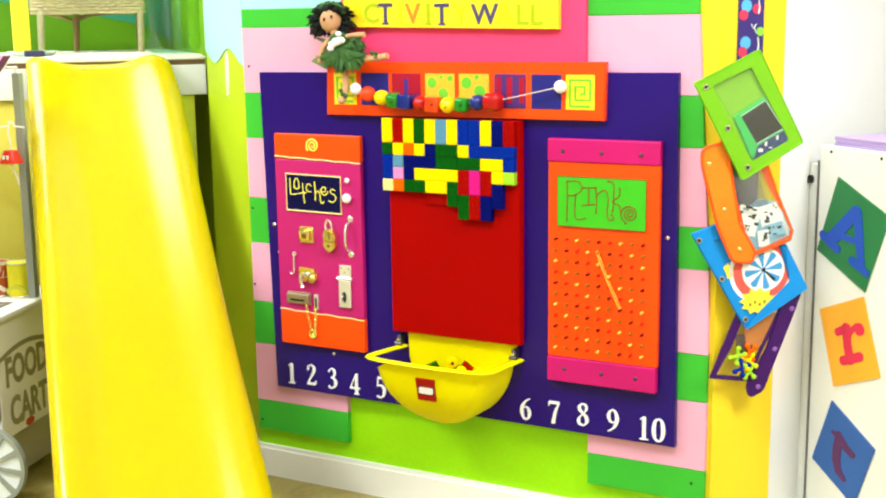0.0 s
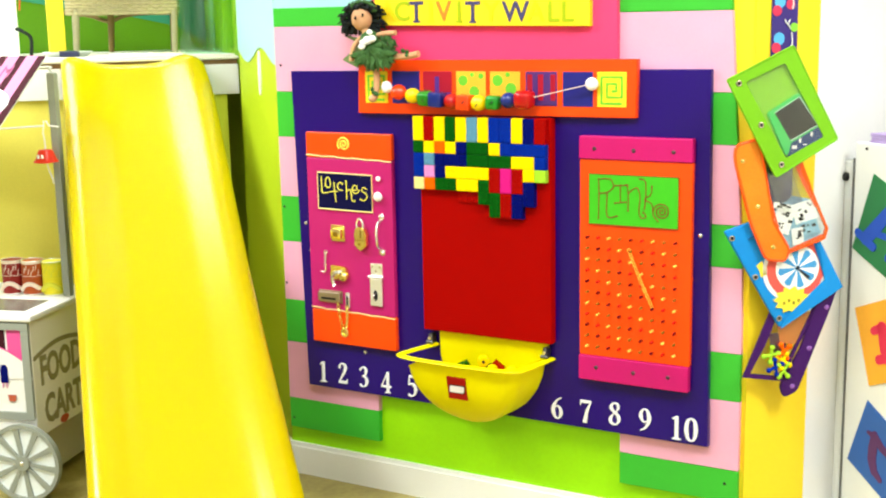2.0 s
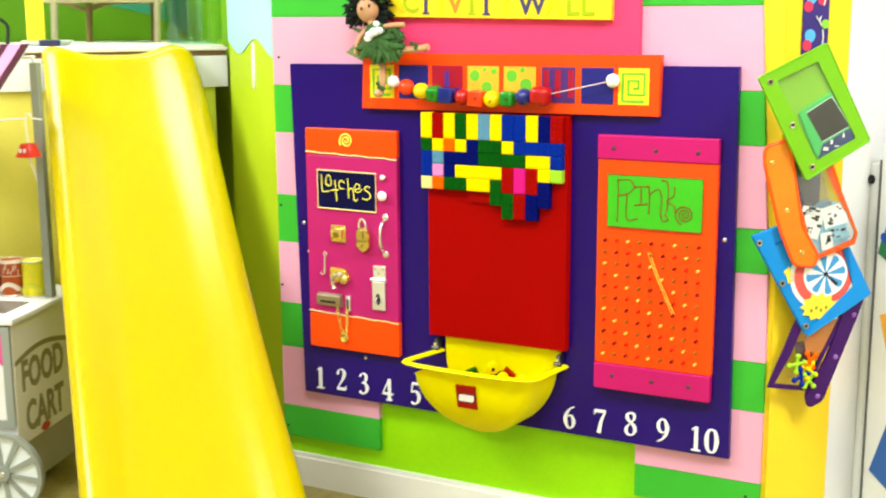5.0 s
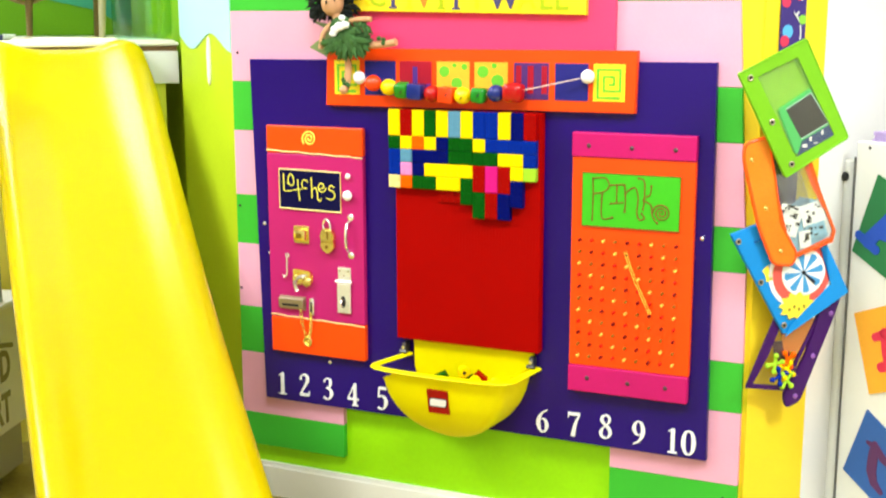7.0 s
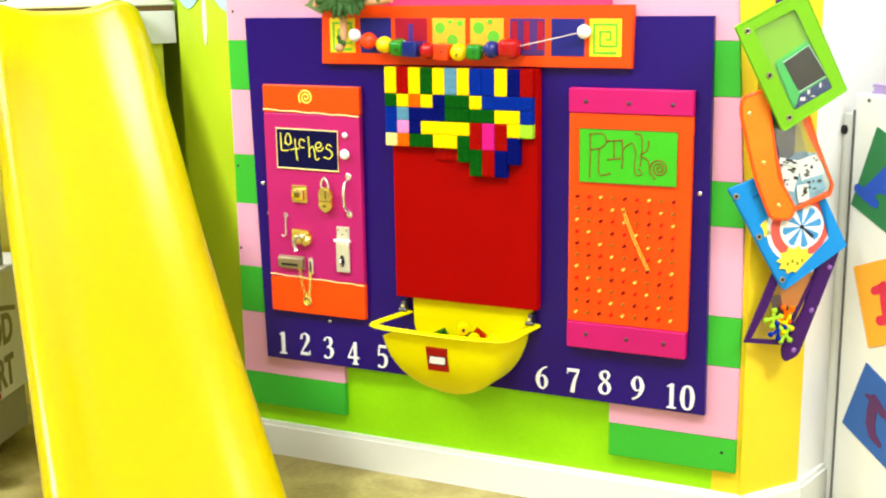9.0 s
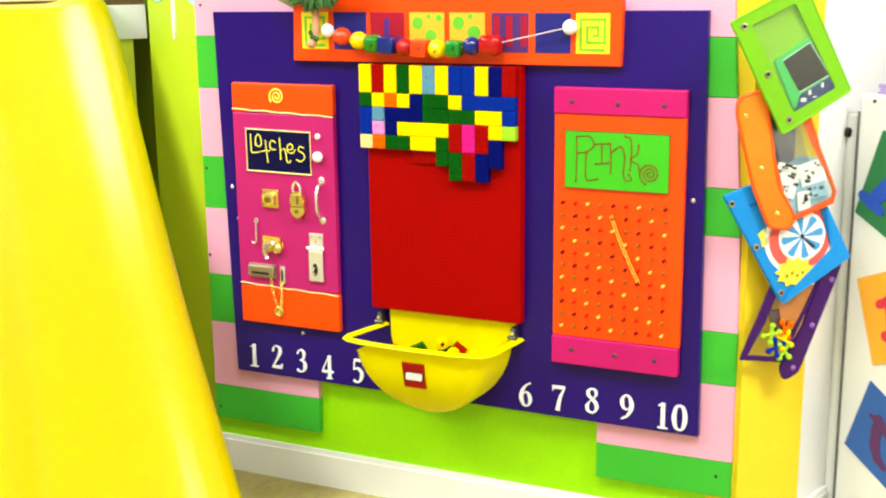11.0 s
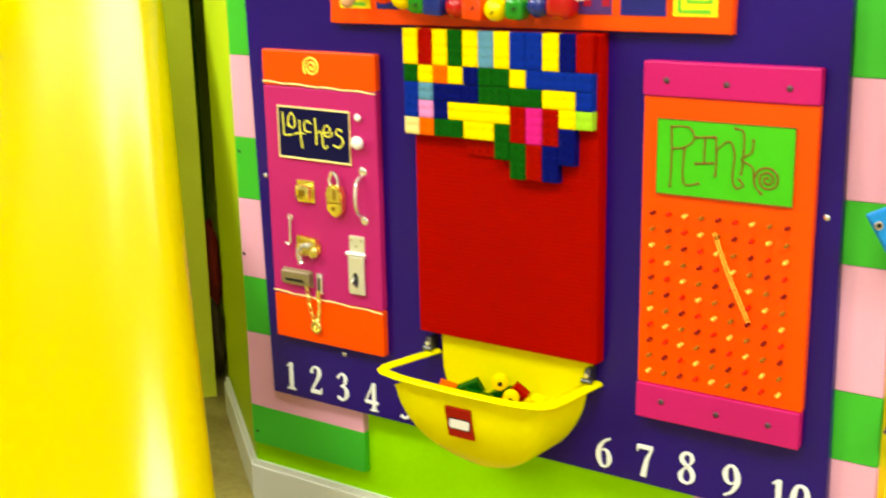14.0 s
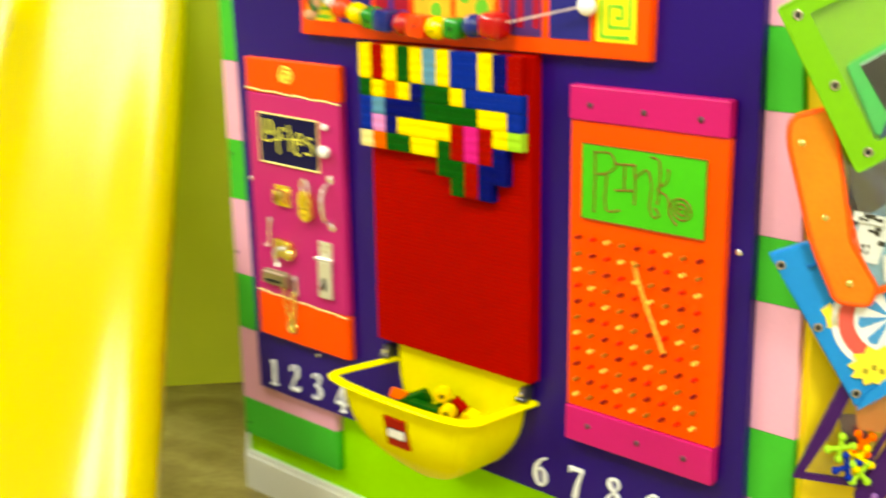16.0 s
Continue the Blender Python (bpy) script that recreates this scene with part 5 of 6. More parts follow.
for k in range(11):
    x1 = 0.022 - 0.062 * k
    part("brown_stripe", prism([(x1 - 0.024, -slope.length), (x1, -slope.length), (x1, 0), (x1 - 0.024, 0)], -0.0012, 0.0), CBROWN, awn, m=AWM)
    part("pink_stripe", prism([(x1 - 0.0615, -slope.length), (x1 - 0.0245, -slope.length), (x1 - 0.0245, 0), (x1 - 0.0615, 0)], -0.0012, 0.0), CPALE, awn, m=AWM)
oval = prism(disc_pts(-0.29, -0.236, 0.122, 30, 2.40), -0.0024, -0.0012)
part("printed_cloud", oval, CARTWHITE, awn, m=AWM)
for k in range(5):
    x1 = 0.022 - 0.062 * k
    part("valance", prism([(x1 - 0.024, -slope.length - 0.014), (x1, -slope.length - 0.014), (x1, -slope.length), (x1 - 0.024, -slope.length)], -0.001, 0.003), CBROWN, awn, "brown valance strip", m=AWM)
    part("valance", prism([(x1 - 0.0615, -slope.length - 0.010), (x1 - 0.0245, -slope.length - 0.010), (x1 - 0.0245, -slope.length), (x1 - 0.0615, -slope.length)], -0.001, 0.003), CPALE, awn, "pink valance strip", m=AWM)
cr = words("CREAM", 0.058, 0.0014, 0.0)
cr.transform(Matrix.Diagonal((0.80, 1, 1.42, 1)))
part("lettering", cr, mat("mauve_awning_print", (0.42, 0.12, 0.25), 0.7, spec=0.05), awn, "pink printed awning lettering", m=AWM @ Matrix.Translation((-0.128, -0.0028, -0.082)))
for k, (x, z, rr) in enumerate(((-0.075, -0.205, 0.034), (-0.115, -0.235, 0.045), (-0.060, -0.250, 0.030))):
    part("printed_outline", ribbon([(x + rr * 1.3 * math.cos(0.4 + 0.34 * j), z + rr * math.sin(0.4 + 0.34 * j), 0.0018) for j in range(15)], -0.0034, -0.0024), mat("brown_outline_print", (0.42, 0.26, 0.22), 0.7, spec=0.05), awn, "thin brown printed outline", m=AWM)
part("printed_scoop", prism(disc_pts(-0.150, -0.215, 0.026, 20, 1.5), -0.0036, -0.0024), mat("print_peach", (0.80, 0.45, 0.24), 0.5), awn, m=AWM)
part("wire", tube([(-0.60, 0.10, 1.069), (-0.30, 0.15, 1.076), (-0.10, 0.19, 1.086), (-0.024, 0.205, 1.090), (-0.024, 0.206, 1.104), (-0.016, 0.207, 1.104), (-0.008, 0.208, 1.090), (0.02, 0.215, 1.086)], 0.0028, 6), CARTWHITE, cart, "white cord under the awning", m=CART, smooth=True)
bellt = thing("hanging_bell", "small red bell on a white cord under the awning", "bell", CART @ Vector((-0.024, 0.205, 0.985)))
bb = bmesh.new()
prof = [(0.004, 1.020), (0.020, 1.018), (0.026, 1.005), (0.031, 0.990), (0.038, 0.982), (0.035, 0.980), (0.004, 1.008)]
rows = [[bb.verts.new((-0.024 + r * math.cos(k * math.tau / 24), 0.205 + r * math.sin(k * math.tau / 24), z)) for k in range(24)] for r, z in prof]
for a, b in zip(rows, rows[1:]):
    for k in range(24):
        bb.faces.new((a[k], a[(k + 1) % 24], b[(k + 1) % 24], b[k]))
bb.faces.new(rows[0])
part("cup", bb, mat("red_bell_enamel", (0.66, 0.03, 0.01), 0.3), bellt, m=CART, smooth=True)
for dx in (-0.010, 0.003):
    part("printed_bar", box(-0.024 + dx, -0.024 + dx + 0.006, 0.1695, 0.1755, 0.994, 1.006, 0.001), CARTWHITE, bellt, "small pale printed mark", m=CART)
part("cord", tube([(-0.024, 0.205, 1.092), (-0.028, 0.205, 1.07), (-0.024, 0.205, 1.045), (-0.024, 0.205, 1.02)], 0.0026, 6), CARTWHITE, bellt, "white cord", m=CART, smooth=True)
part("pull", tube(smooth_path([(-0.024, 0.205, 0.985), (-0.017, 0.205, 0.955), (-0.007, 0.205, 0.93), (-0.005, 0.205, 0.915)], 4), 0.0026, 6), CARTWHITE, bellt, "white pull cord", m=CART, smooth=True)


def can(x, col, lid, label):
    th = thing("food_can", label, "can", CART @ Vector((x, 0.285, 0.553)), "toy cans on the cart")
    m = CART @ Matrix.Translation((x, 0.285, 0.553))
    part("tin", rod((0, 0, 0.002), (0, 0, 0.106), 0.0340, segs=28), col, th, m=m, smooth=True)
    for z in (0.002, 0.107):
        part("rim", torus((0, 0, z), 0.0340, 0.0017, "Z", 28, 6), STEEL, th, m=m, smooth=True)
    sweep = [(0.0338 * math.cos(a), 0.0338 * math.sin(a), 0.016 + 0.020 * math.sin(1.6 * (a + 2.4))) for a in [-2.5 + 0.2 * k for k in range(11)]]
    part("printed_sweep", tube(sweep, 0.0075, 8, flat=0.9), lid, th, "pale printed sweep", m=m, smooth=True)
    part("label_seam", torus((0, 0, 0.060), 0.0338, 0.0010, "Z", 28, 6), lid, th, m=m, smooth=True)
    part("label_cap", rod((0, 0, 0.098), (0, 0, 0.1055), 0.0343, segs=28), lid, th, m=m, smooth=True)
    for k in range(7):
        a = -1.9 + 0.22 * k
        z = 0.078 + 0.011 * math.sin(k * 1.7)
        part("printed_bar", rod((0.0342 * math.cos(a), 0.0342 * math.sin(a), z - 0.008), (0.0342 * math.cos(a + 0.08), 0.0342 * math.sin(a + 0.08), z + 0.009), 0.0014, segs=6), lid, th, m=m)
    return th


can(-0.078, mat("yellow_can_print", (0.80, 0.72, 0.02), 0.35), mat("lime_can_print", (0.66, 0.66, 0.04), 0.35), "yellow toy food can on the cart counter")
can(-0.149, mat("rust_can_print", (0.42, 0.08, 0.015), 0.35), mat("pale_can_print", (0.84, 0.72, 0.60), 0.35), "rust red toy food can on the cart counter")
can(-0.219, mat("dark_red_can_print", (0.26, 0.015, 0.012), 0.35), mat("pale_can_print", (0.84, 0.72, 0.60), 0.35), "dark red toy food can on the cart counter")

# ---- hanging pouches ----
hang = thing("patterned_strap", "purple patterned strap hanging on the yellow wall", "strap", RIGHT @ Vector((0.085, 0, 1.2)))
part("webbing", box(0.040, 0.112, -0.006, -0.001, 0.78, 2.2, 0.001), mat("purple_strap_cloth", (0.05, 0.03, 0.20), 0.8, var=0.2, fine=300), hang, m=RIGHT)
SC = [mat("strap_blue", (0.10, 0.45, 0.80), 0.7), mat("strap_red", (0.70, 0.04, 0.10), 0.7), mat("strap_green", (0.25, 0.62, 0.05), 0.7), mat("strap_white", (0.8, 0.8, 0.8), 0.7)]
for rise in range(4):
    z0 = 1.303 + 0.086 * rise
    for x, dz, r, c in ((0.060, 0.0, 0.0150, 0), (0.052, -0.021, 0.0125, 1), (0.101, 0.026, 0.0105, 2), (0.090, 0.079, 0.0120, 1)):
        part("printed_spot", prism(disc_pts(x, z0 + dz, r, 18), -0.0068 - 0.0006 * c, -0.006), SC[c], hang, m=RIGHT)
    for pts in ([(0.090, 0.022), (0.083, 0.034), (0.088, 0.044)], [(0.086, 0.030), (0.078, 0.036), (0.074, 0.044)], [(0.093, 0.014), (0.096, -0.004), (0.094, -0.018)]):
        part("printed_line", tube(smooth_path([(x, -0.0086, z0 + dz) for x, dz in pts], 4), 0.0016, 6), SC[3], hang, "thin white printed curl", m=RIGHT, smooth=True)


def grommets(parent, spots, y):
    for x, z in spots:
        g = part("grommet", torus((x, y, z), 0.0054, 0.0018), DARKSTEEL, parent, "steel eyelet", m=POUCH, smooth=True)
        part("eye", prism(disc_pts(x, z, 0.0046, 12, 0.7), y - 0.0012, y), BLACK, g, m=POUCH)


GP = mat("green_vinyl", (0.17, 0.47, 0.010), 0.42, var=0.06, fine=120, bump=0.15)
OEDGE = mat("orange_vinyl_edge", (0.90, 0.10, 0.006), 0.3, var=0.05, bump=0.05)


def thin_vinyl(name, rgb, clear=0.4):
    """Tinted vinyl sheet that lets part of the light through."""
    m = mat(name, rgb, 0.25, var=0.16, scale=9, bump=0.1)
    nt = m.node_tree
    tr, mx = nt.nodes.new("ShaderNodeBsdfTransparent"), nt.nodes.new("ShaderNodeMixShader")
    tr.inputs[0].default_value = (1.0, 0.62, 0.25, 1)
    mx.inputs[0].default_value = clear
    nt.links.new(nt.nodes["Principled BSDF"].outputs[0], mx.inputs[1])
    nt.links.new(tr.outputs[0], mx.inputs[2])
    nt.links.new(mx.outputs[0], nt.nodes["Material Output"].inputs[0])
    return m


OTHIN = thin_vinyl("orange_thin_vinyl", (0.95, 0.30, 0.025), 0.34)
BP = mat("blue_vinyl", (0.004, 0.24, 0.66), 0.42, var=0.06, fine=120, bump=0.15)
PP = mat("purple_vinyl", (0.042, 0.003, 0.105), 0.34, var=0.08, fine=120, bump=0.15)

GREENM = POUCH @ Matrix.Translation((-0.008, 0, 0))
pg = thing("green_pouch", "lime green vinyl pouch with a clear window, hung at an angle", "pouch", POUCH @ Vector((0.12, -0.03, 0.98)), "hanging pouches")
gq = rounded([(-0.018, 1.215), (0.137, 1.289), (0.252, 1.072), (0.105, 0.987)], 0.006)
gw = rounded([(0.025, 1.208), (0.118, 1.250), (0.218, 1.078), (0.127, 1.031)], 0.006)
part("frame", ring(gq, gw, -0.046, -0.034), GP, pg, m=GREENM)
part("back", prism(gw, -0.036, -0.033), mat("green_vinyl_inner", (0.25, 0.56, 0.022), 0.5), pg, m=GREENM)
part("game_body", prism(rounded([(0.080, 1.136), (0.156, 1.182), (0.216, 1.082), (0.128, 1.036)], 0.008), -0.042, -0.036, 0.002), mat("green_toy_plastic", (0.06, 0.56, 0.12), 0.35), pg, "bright green toy screen inside the pouch", m=GREENM)
part("game_screen", prism([(0.098, 1.137), (0.156, 1.172), (0.203, 1.106), (0.139, 1.0715)], -0.0435, -0.042), mat("dark_screen", (0.025, 0.025, 0.02), 0.25), pg, "dark toy screen", m=GREENM)
part("game_base", prism([(0.141, 1.066), (0.204, 1.101), (0.217, 1.078), (0.132, 1.034)], -0.044, -0.042), mat("dark_blue_print", (0.02, 0.05, 0.16), 0.4), pg, "dark blue card inside the pouch", m=GREENM)
# white specks on the blue card: its marks and painted glints together
for x, z, w, h in ((0.142, 1.052, 0.012, 0.008), (0.158, 1.066, 0.006, 0.010), (0.186, 1.080, 0.005, 0.010), (0.168, 1.060, 0.010, 0.003)):
    part("printed_mark", box(x, x + w, -0.0446, -0.044, z, z + h), KNOBWHITE, pg, "small white speck for print and glint on the card", m=GREENM)
# glints on the screen's border, drawn as a pale ribbon
part("screen_border_glint", ribbon([(0.098, 1.137, 0.003), (0.156, 1.172, 0.003), (0.203, 1.106, 0.003), (0.139, 1.0715, 0.003)], -0.0439, -0.0430), mat("pale_border_glint", (0.45, 0.70, 0.55), 0.3), pg, "pale glint drawn along the toy screen's border", m=GREENM)
# darker green ribbon: the shadow line at the window's upper edge, as colour
part("edge_line", ribbon([(0.030, 1.206, 0.006), (0.114, 1.245, 0.003)], -0.0352, -0.0345), mat("green_fold_shade", (0.14, 0.46, 0.01), 0.5), pg, m=GREENM)
part("window", prism(gw, -0.0455, -0.0449), VINYL, pg, "clear vinyl window", m=GREENM)
part("piping", tube([(x, -0.046, z) for x, z in gq], 0.002, 6, closed=True), GP, pg, m=GREENM, smooth=True)
grommets(pg, [(0.001, 1.206), (0.057, 1.110), (0.109, 1.0165)], -0.047)

po = thing("orange_pouch", "orange vinyl pouch with a clear window holding printed cards", "pouch", POUCH @ Vector((0.12, -0.02, 0.78)), "hanging pouches")
strap_o = rounded([(0.004, 1.062), (0.060, 1.076), (0.078, 0.994), (0.100, 0.880), (0.142, 0.812), (0.134, 0.784), (0.086, 0.790), (0.046, 0.878), (0.003, 1.028)], [0.016, 0.014, 0.01, 0.01, 0.010, 0.012, 0.014, 0.02, 0.016])
part("strap", prism(strap_o, -0.030, -0.020, 0.003), OTHIN, po, "rounded translucent orange closing strap", m=POUCH)
part("strap_edge", tube([(x, -0.027, z) for x, z in strap_o], 0.0042, 8, closed=True), OEDGE, po, m=POUCH, smooth=True)
oq = [(0.050, 1.066), (0.150, 1.050), (0.239, 0.858), (0.233, 0.833), (0.133, 0.797)]
oi = [(0.056, 1.060), (0.145, 1.045), (0.233, 0.859), (0.228, 0.838), (0.135, 0.803)]
part("frame", ring(oq, oi, -0.026, -0.018), OEDGE, po, m=POUCH)
part("side_fold", ribbon([(0.150, 1.036, 0.022), (0.180, 0.968, 0.018), (0.206, 0.912, 0.005)], -0.0264, -0.0255), OEDGE, po, m=POUCH)
part("bottom_fold", ribbon([(0.138, 0.805, 0.010), (0.226, 0.840, 0.012)], -0.0262, -0.0255), OEDGE, po, m=POUCH)
part("back", prism(oi, -0.018, -0.016), VINYL, po, m=POUCH)
PALECARD = mat("pale_blue_card", (0.28, 0.52, 0.68), 0.5, var=0.25, scale=30)
part("blue_card", prism([(0.104, 0.900), (0.150, 0.938), (0.190, 0.930), (0.224, 0.848), (0.185, 0.818), (0.136, 0.806)], -0.0205, -0.018), PALECARD, po, "pale blue printed card", m=POUCH)
WHITECARD = mat("white_card", (0.86, 0.88, 0.88), 0.5)
for k, (x, z, a, w, h) in enumerate(((0.128, 0.882, -14, 0.044, 0.064), (0.180, 0.900, 16, 0.056, 0.050), (0.190, 0.862, 14, 0.048, 0.032), (0.164, 0.842, 8, 0.028, 0.040), (0.124, 0.915, -12, 0.046, 0.014))):
    m = POUCH @ Matrix.Translation((x, -0.0225 - 0.0007 * k, z)) @ pose(0, 0, 0, 0, -a, 0)
    cd = part("printed_card", box(-w / 2, w / 2, -0.0004, 0.0004, -h / 2, h / 2), PALECARD if k == 2 else WHITECARD, po, "small card with dark printed marks", m=m)
    random.seed(30 + k)
    for j in range(9 if k < 2 else 5):
        u, v = random.uniform(-0.36, 0.28) * w, random.uniform(-0.38, 0.30) * h
        part("printed_bar", box(u, u + random.uniform(0.003, 0.011), -0.0008, -0.0004, v, v + random.uniform(0.003, 0.007)), BLACK, cd, m=m)
bagm = bmesh.new()
rows = []
for i in range(13):
    z = 1.052 - 0.0125 * i
    xa, xb = 0.066 + 0.0042 * i, 0.122 + 0.0052 * i
    rows.append([bagm.verts.new((xa + (xb - xa) * j / 9, -0.0215 + 0.0035 * noise.noise(Vector((j * 0.9, i * 0.55, 4.0))), z)) for j in range(10)])
for a, b in zip(rows, rows[1:]):
    for j in range(9):
        bagm.faces.new((a[j], a[j + 1], b[j + 1], b[j]))
part("crumpled_bag", bagm, clear_mat("smoky_vinyl", (0.70, 0.76, 0.84), 0.30, 0.22), po, "crumpled clear inner bag", m=POUCH, smooth=True)
part("window", prism(oi, -0.0272, -0.0266), VINYL, po, "clear vinyl window", m=POUCH)
for x, z in ((0.021, 1.026), (0.061, 0.917), (0.102, 0.819)):
    part("snap", ball((x, -0.031, z), 0.0055, (1, 0.45, 1), 14, 8), BRASS, po, "small brass snap", m=POUCH, smooth=True)

pb = thing("blue_pouch", "bright blue vinyl pouch printed with a spinning wheel", "pouch", POUCH @ Vector((0.13, -0.01, 0.61)), "hanging pouches")
bq = rounded([(-0.012, 0.857), (0.172, 0.920), (0.283, 0.712), (0.131, 0.617)], 0.006)
part("body", prism(bq, -0.014, -0.004, 0.002), BP, pb, m=POUCH)
WH, RD, SK = mat("white_print", (0.82, 0.84, 0.84), 0.5), mat("coral_print", (0.70, 0.10, 0.08), 0.5), mat("sky_print", (0.06, 0.30, 0.62), 0.5)
part("printed_arc", prism(disc_pts(0.166, 0.761, 0.082, 36), -0.0152, -0.014), WH, pb, m=POUCH)
part("printed_arc", prism(disc_pts(0.166, 0.761, 0.072, 36), -0.0158, -0.0152), RD, pb, m=POUCH)
part("printed_arc", prism(disc_pts(0.170, 0.763, 0.054, 36), -0.0164, -0.0158), WH, pb, m=POUCH)
for k in range(8):
    a0 = k * math.tau / 8
    part("printed_wedge", prism([(0.170, 0.763), (0.170 + 0.046 * math.cos(a0), 0.763 + 0.046 * math.sin(a0)), (0.170 + 0.049 * math.cos(a0 + 0.2), 0.763 + 0.049 * math.sin(a0 + 0.2)), (0.170 + 0.046 * math.cos(a0 + 0.4), 0.763 + 0.046 * math.sin(a0 + 0.4))], -0.0170, -0.0164), SK, pb, m=POUCH)
part("spinner_hub", prism(disc_pts(0.170, 0.763, 0.005, 12), -0.0176, -0.0164), BLACK, pb, m=POUCH)
part("spinner_arrow", ribbon([(0.170, 0.763, 0.003), (0.199, 0.738, 0.008)], -0.0180, -0.0170), mat("dark_arrow", (0.02, 0.03, 0.06), 0.5), pb, m=POUCH)
SUN = mat("sun_print", (0.88, 0.72, 0.05), 0.5)
sun = [(0.158 + (0.040 if k % 2 else 0.030) * 1.15 * math.cos(k * math.tau / 22), 0.686 + (0.034 if k % 2 else 0.026) * math.sin(k * math.tau / 22)) for k in range(22)]
part("printed_sun", prism(sun, -0.0172, -0.014), SUN, pb, "yellow printed splash", m=POUCH)
for k in range(4):
    part("printed_mark", box(0.136 + 0.012 * k, 0.142 + 0.012 * k, -0.0178, -0.0172, 0.674 + 0.006 * (k % 2), 0.682 + 0.006 * (k % 2)), mat("sun_mark_print", (0.30, 0.26, 0.02), 0.5), pb, m=POUCH)
part("printed_flash", prism([(0.068, 0.772), (0.082, 0.784), (0.088, 0.764), (0.098, 0.780), (0.092, 0.755), (0.104, 0.752), (0.080, 0.744), (0.076, 0.760)], -0.0152, -0.014), SUN, pb, "yellow printed flash", m=POUCH)
part("corner_cover", prism([(0.285, 0.712), (0.172, 0.922), (0.217, 0.848), (0.238, 0.733), (0.142, 0.640), (0.131, 0.615)], -0.0192, -0.0180), BP, pb, "blue vinyl edge", m=POUCH)
# flap's seam line, its blue darkened to carry the fold's shading
part("flap_seam", tube([(0.045, -0.0145, 0.838), (0.082, -0.015, 0.852), (0.12, -0.0145, 0.862)], 0.003, 6), mat("blue_seam_fold_shade", (0.004, 0.13, 0.42), 0.4), pb, m=POUCH, smooth=True)
grommets(pb, [(0.006, 0.841), (0.066, 0.745), (0.129, 0.641)], -0.015)

pu = thing("purple_pouch", "purple vinyl pouch with a clear window of bright toy jacks", "pouch", POUCH @ Vector((0.15, 0, 0.44)), "hanging pouches")
part("strap", prism(rounded([(0.232, 0.70), (0.286, 0.73), (0.262, 0.655), (0.186, 0.452), (0.150, 0.436), (0.140, 0.470), (0.190, 0.56)], 0.014), -0.006, 0.002, 0.002), PP, pu, "rounded purple closing strap", m=POUCH)
pq = [(0.113, 0.66), (0.245, 0.70), (0.146, 0.480), (0.047, 0.494)]
pi = [(0.126, 0.66), (0.233, 0.69), (0.142, 0.492), (0.064, 0.502)]
part("frame", ring(pq, pi, -0.004, 0.003), PP, pu, m=POUCH)
part("window", prism(pi, -0.0024, -0.0018), VINYL, pu, "clear vinyl window", m=POUCH)
part("side_fold", ribbon([(0.122, 0.655, 0.020), (0.092, 0.575, 0.018), (0.054, 0.500, 0.014)], -0.0050, -0.0040), PP, pu, m=POUCH)
part("dark_card", prism([(0.110, 0.60), (0.150, 0.60), (0.158, 0.555), (0.120, 0.55)], 0.0004, 0.003), mat("plum_card", (0.07, 0.03, 0.06), 0.5), pu, "dark plum card inside the pouch", m=POUCH)
part("card", prism([(0.126, 0.645), (0.215, 0.65), (0.185, 0.57), (0.140, 0.575)], 0.0, 0.003), mat("orange_card", (0.62, 0.20, 0.05), 0.5), pu, m=POUCH)
for x, z in ((0.252, 0.66), (0.212, 0.560), (0.172, 0.466)):
    part("snap", ball((x, -0.006, z), 0.0065, (1, 0.4, 1), 12, 6), mat("purple_snap", (0.25, 0.10, 0.40), 0.25), pu, m=POUCH, smooth=True)
for (x, z, rot), (nm, c) in zip(((0.114, 0.549, 10), (0.146, 0.556, 40), (0.146, 0.532, 70), (0.126, 0.518, 25), (0.146, 0.508, 55)), (("green", BRICK["lime"]), ("orange", BRICK["orange"]), ("yellow", BRICK["yellow"]), ("blue", BRICK["blue"]), ("green", BRICK["lime"]))):
    jk = bmesh.new()
    for k in range(2):
        a = radians(rot + 74 * k)
        dx, dz = 0.0185 * math.cos(a), 0.0185 * math.sin(a)
        merge(jk, rod((x - dx, -0.010, z - dz), (x + dx, -0.010, z + dz), 0.0042, segs=8))
        for sg in (-1, 1):
            merge(jk, ball((x + sg * dx, -0.010, z + sg * dz), 0.0068, (1, 1, 1), 10, 6))
    part("toy_jack", jk, c, pu, f"{nm} plastic toy jack", m=POUCH, smooth=True)

# ---- art cabinet ----
cab = thing("art_cabinet", "white cabinet whose side carries bright letter cards", "cabinet", CABM @ Vector((0.55, -0.25, 0)))
part("side", box(0.307, 0.327, -0.60, -0.004, 0.0, 1.046, 0.004), WHITE, cab, m=CABM)
# added dark strip: the shadow between cabinet and rail, put in as colour
part("corner_shade_strip", box(0.3040, 0.3068, -0.0060, -0.001, 0.0, 1.006), mat("corner_gap_shade", (0.13, 0.13, 0.12), 0.6), cab, "narrow dark strip standing for the shadow in the corner gap", m=CABM)
part("body", box(0.327, 0.80, -0.60, -0.004, 0.0, 1.040, 0.003), WHITE, cab, m=CABM)
railbm = merge(rod((0.166, -0.012, 0.0), (0.166, -0.012, 0.992), 0.0165, segs=24), ball((0.166, -0.012, 0.992), 0.0165, (1, 1, 0.3), 24, 8))
solid("corner_rail_trim", railbm, WHITE, "white rounded vertical rail in the wall corner", "trim", m=WHITEM, smooth=True, kind="structure")
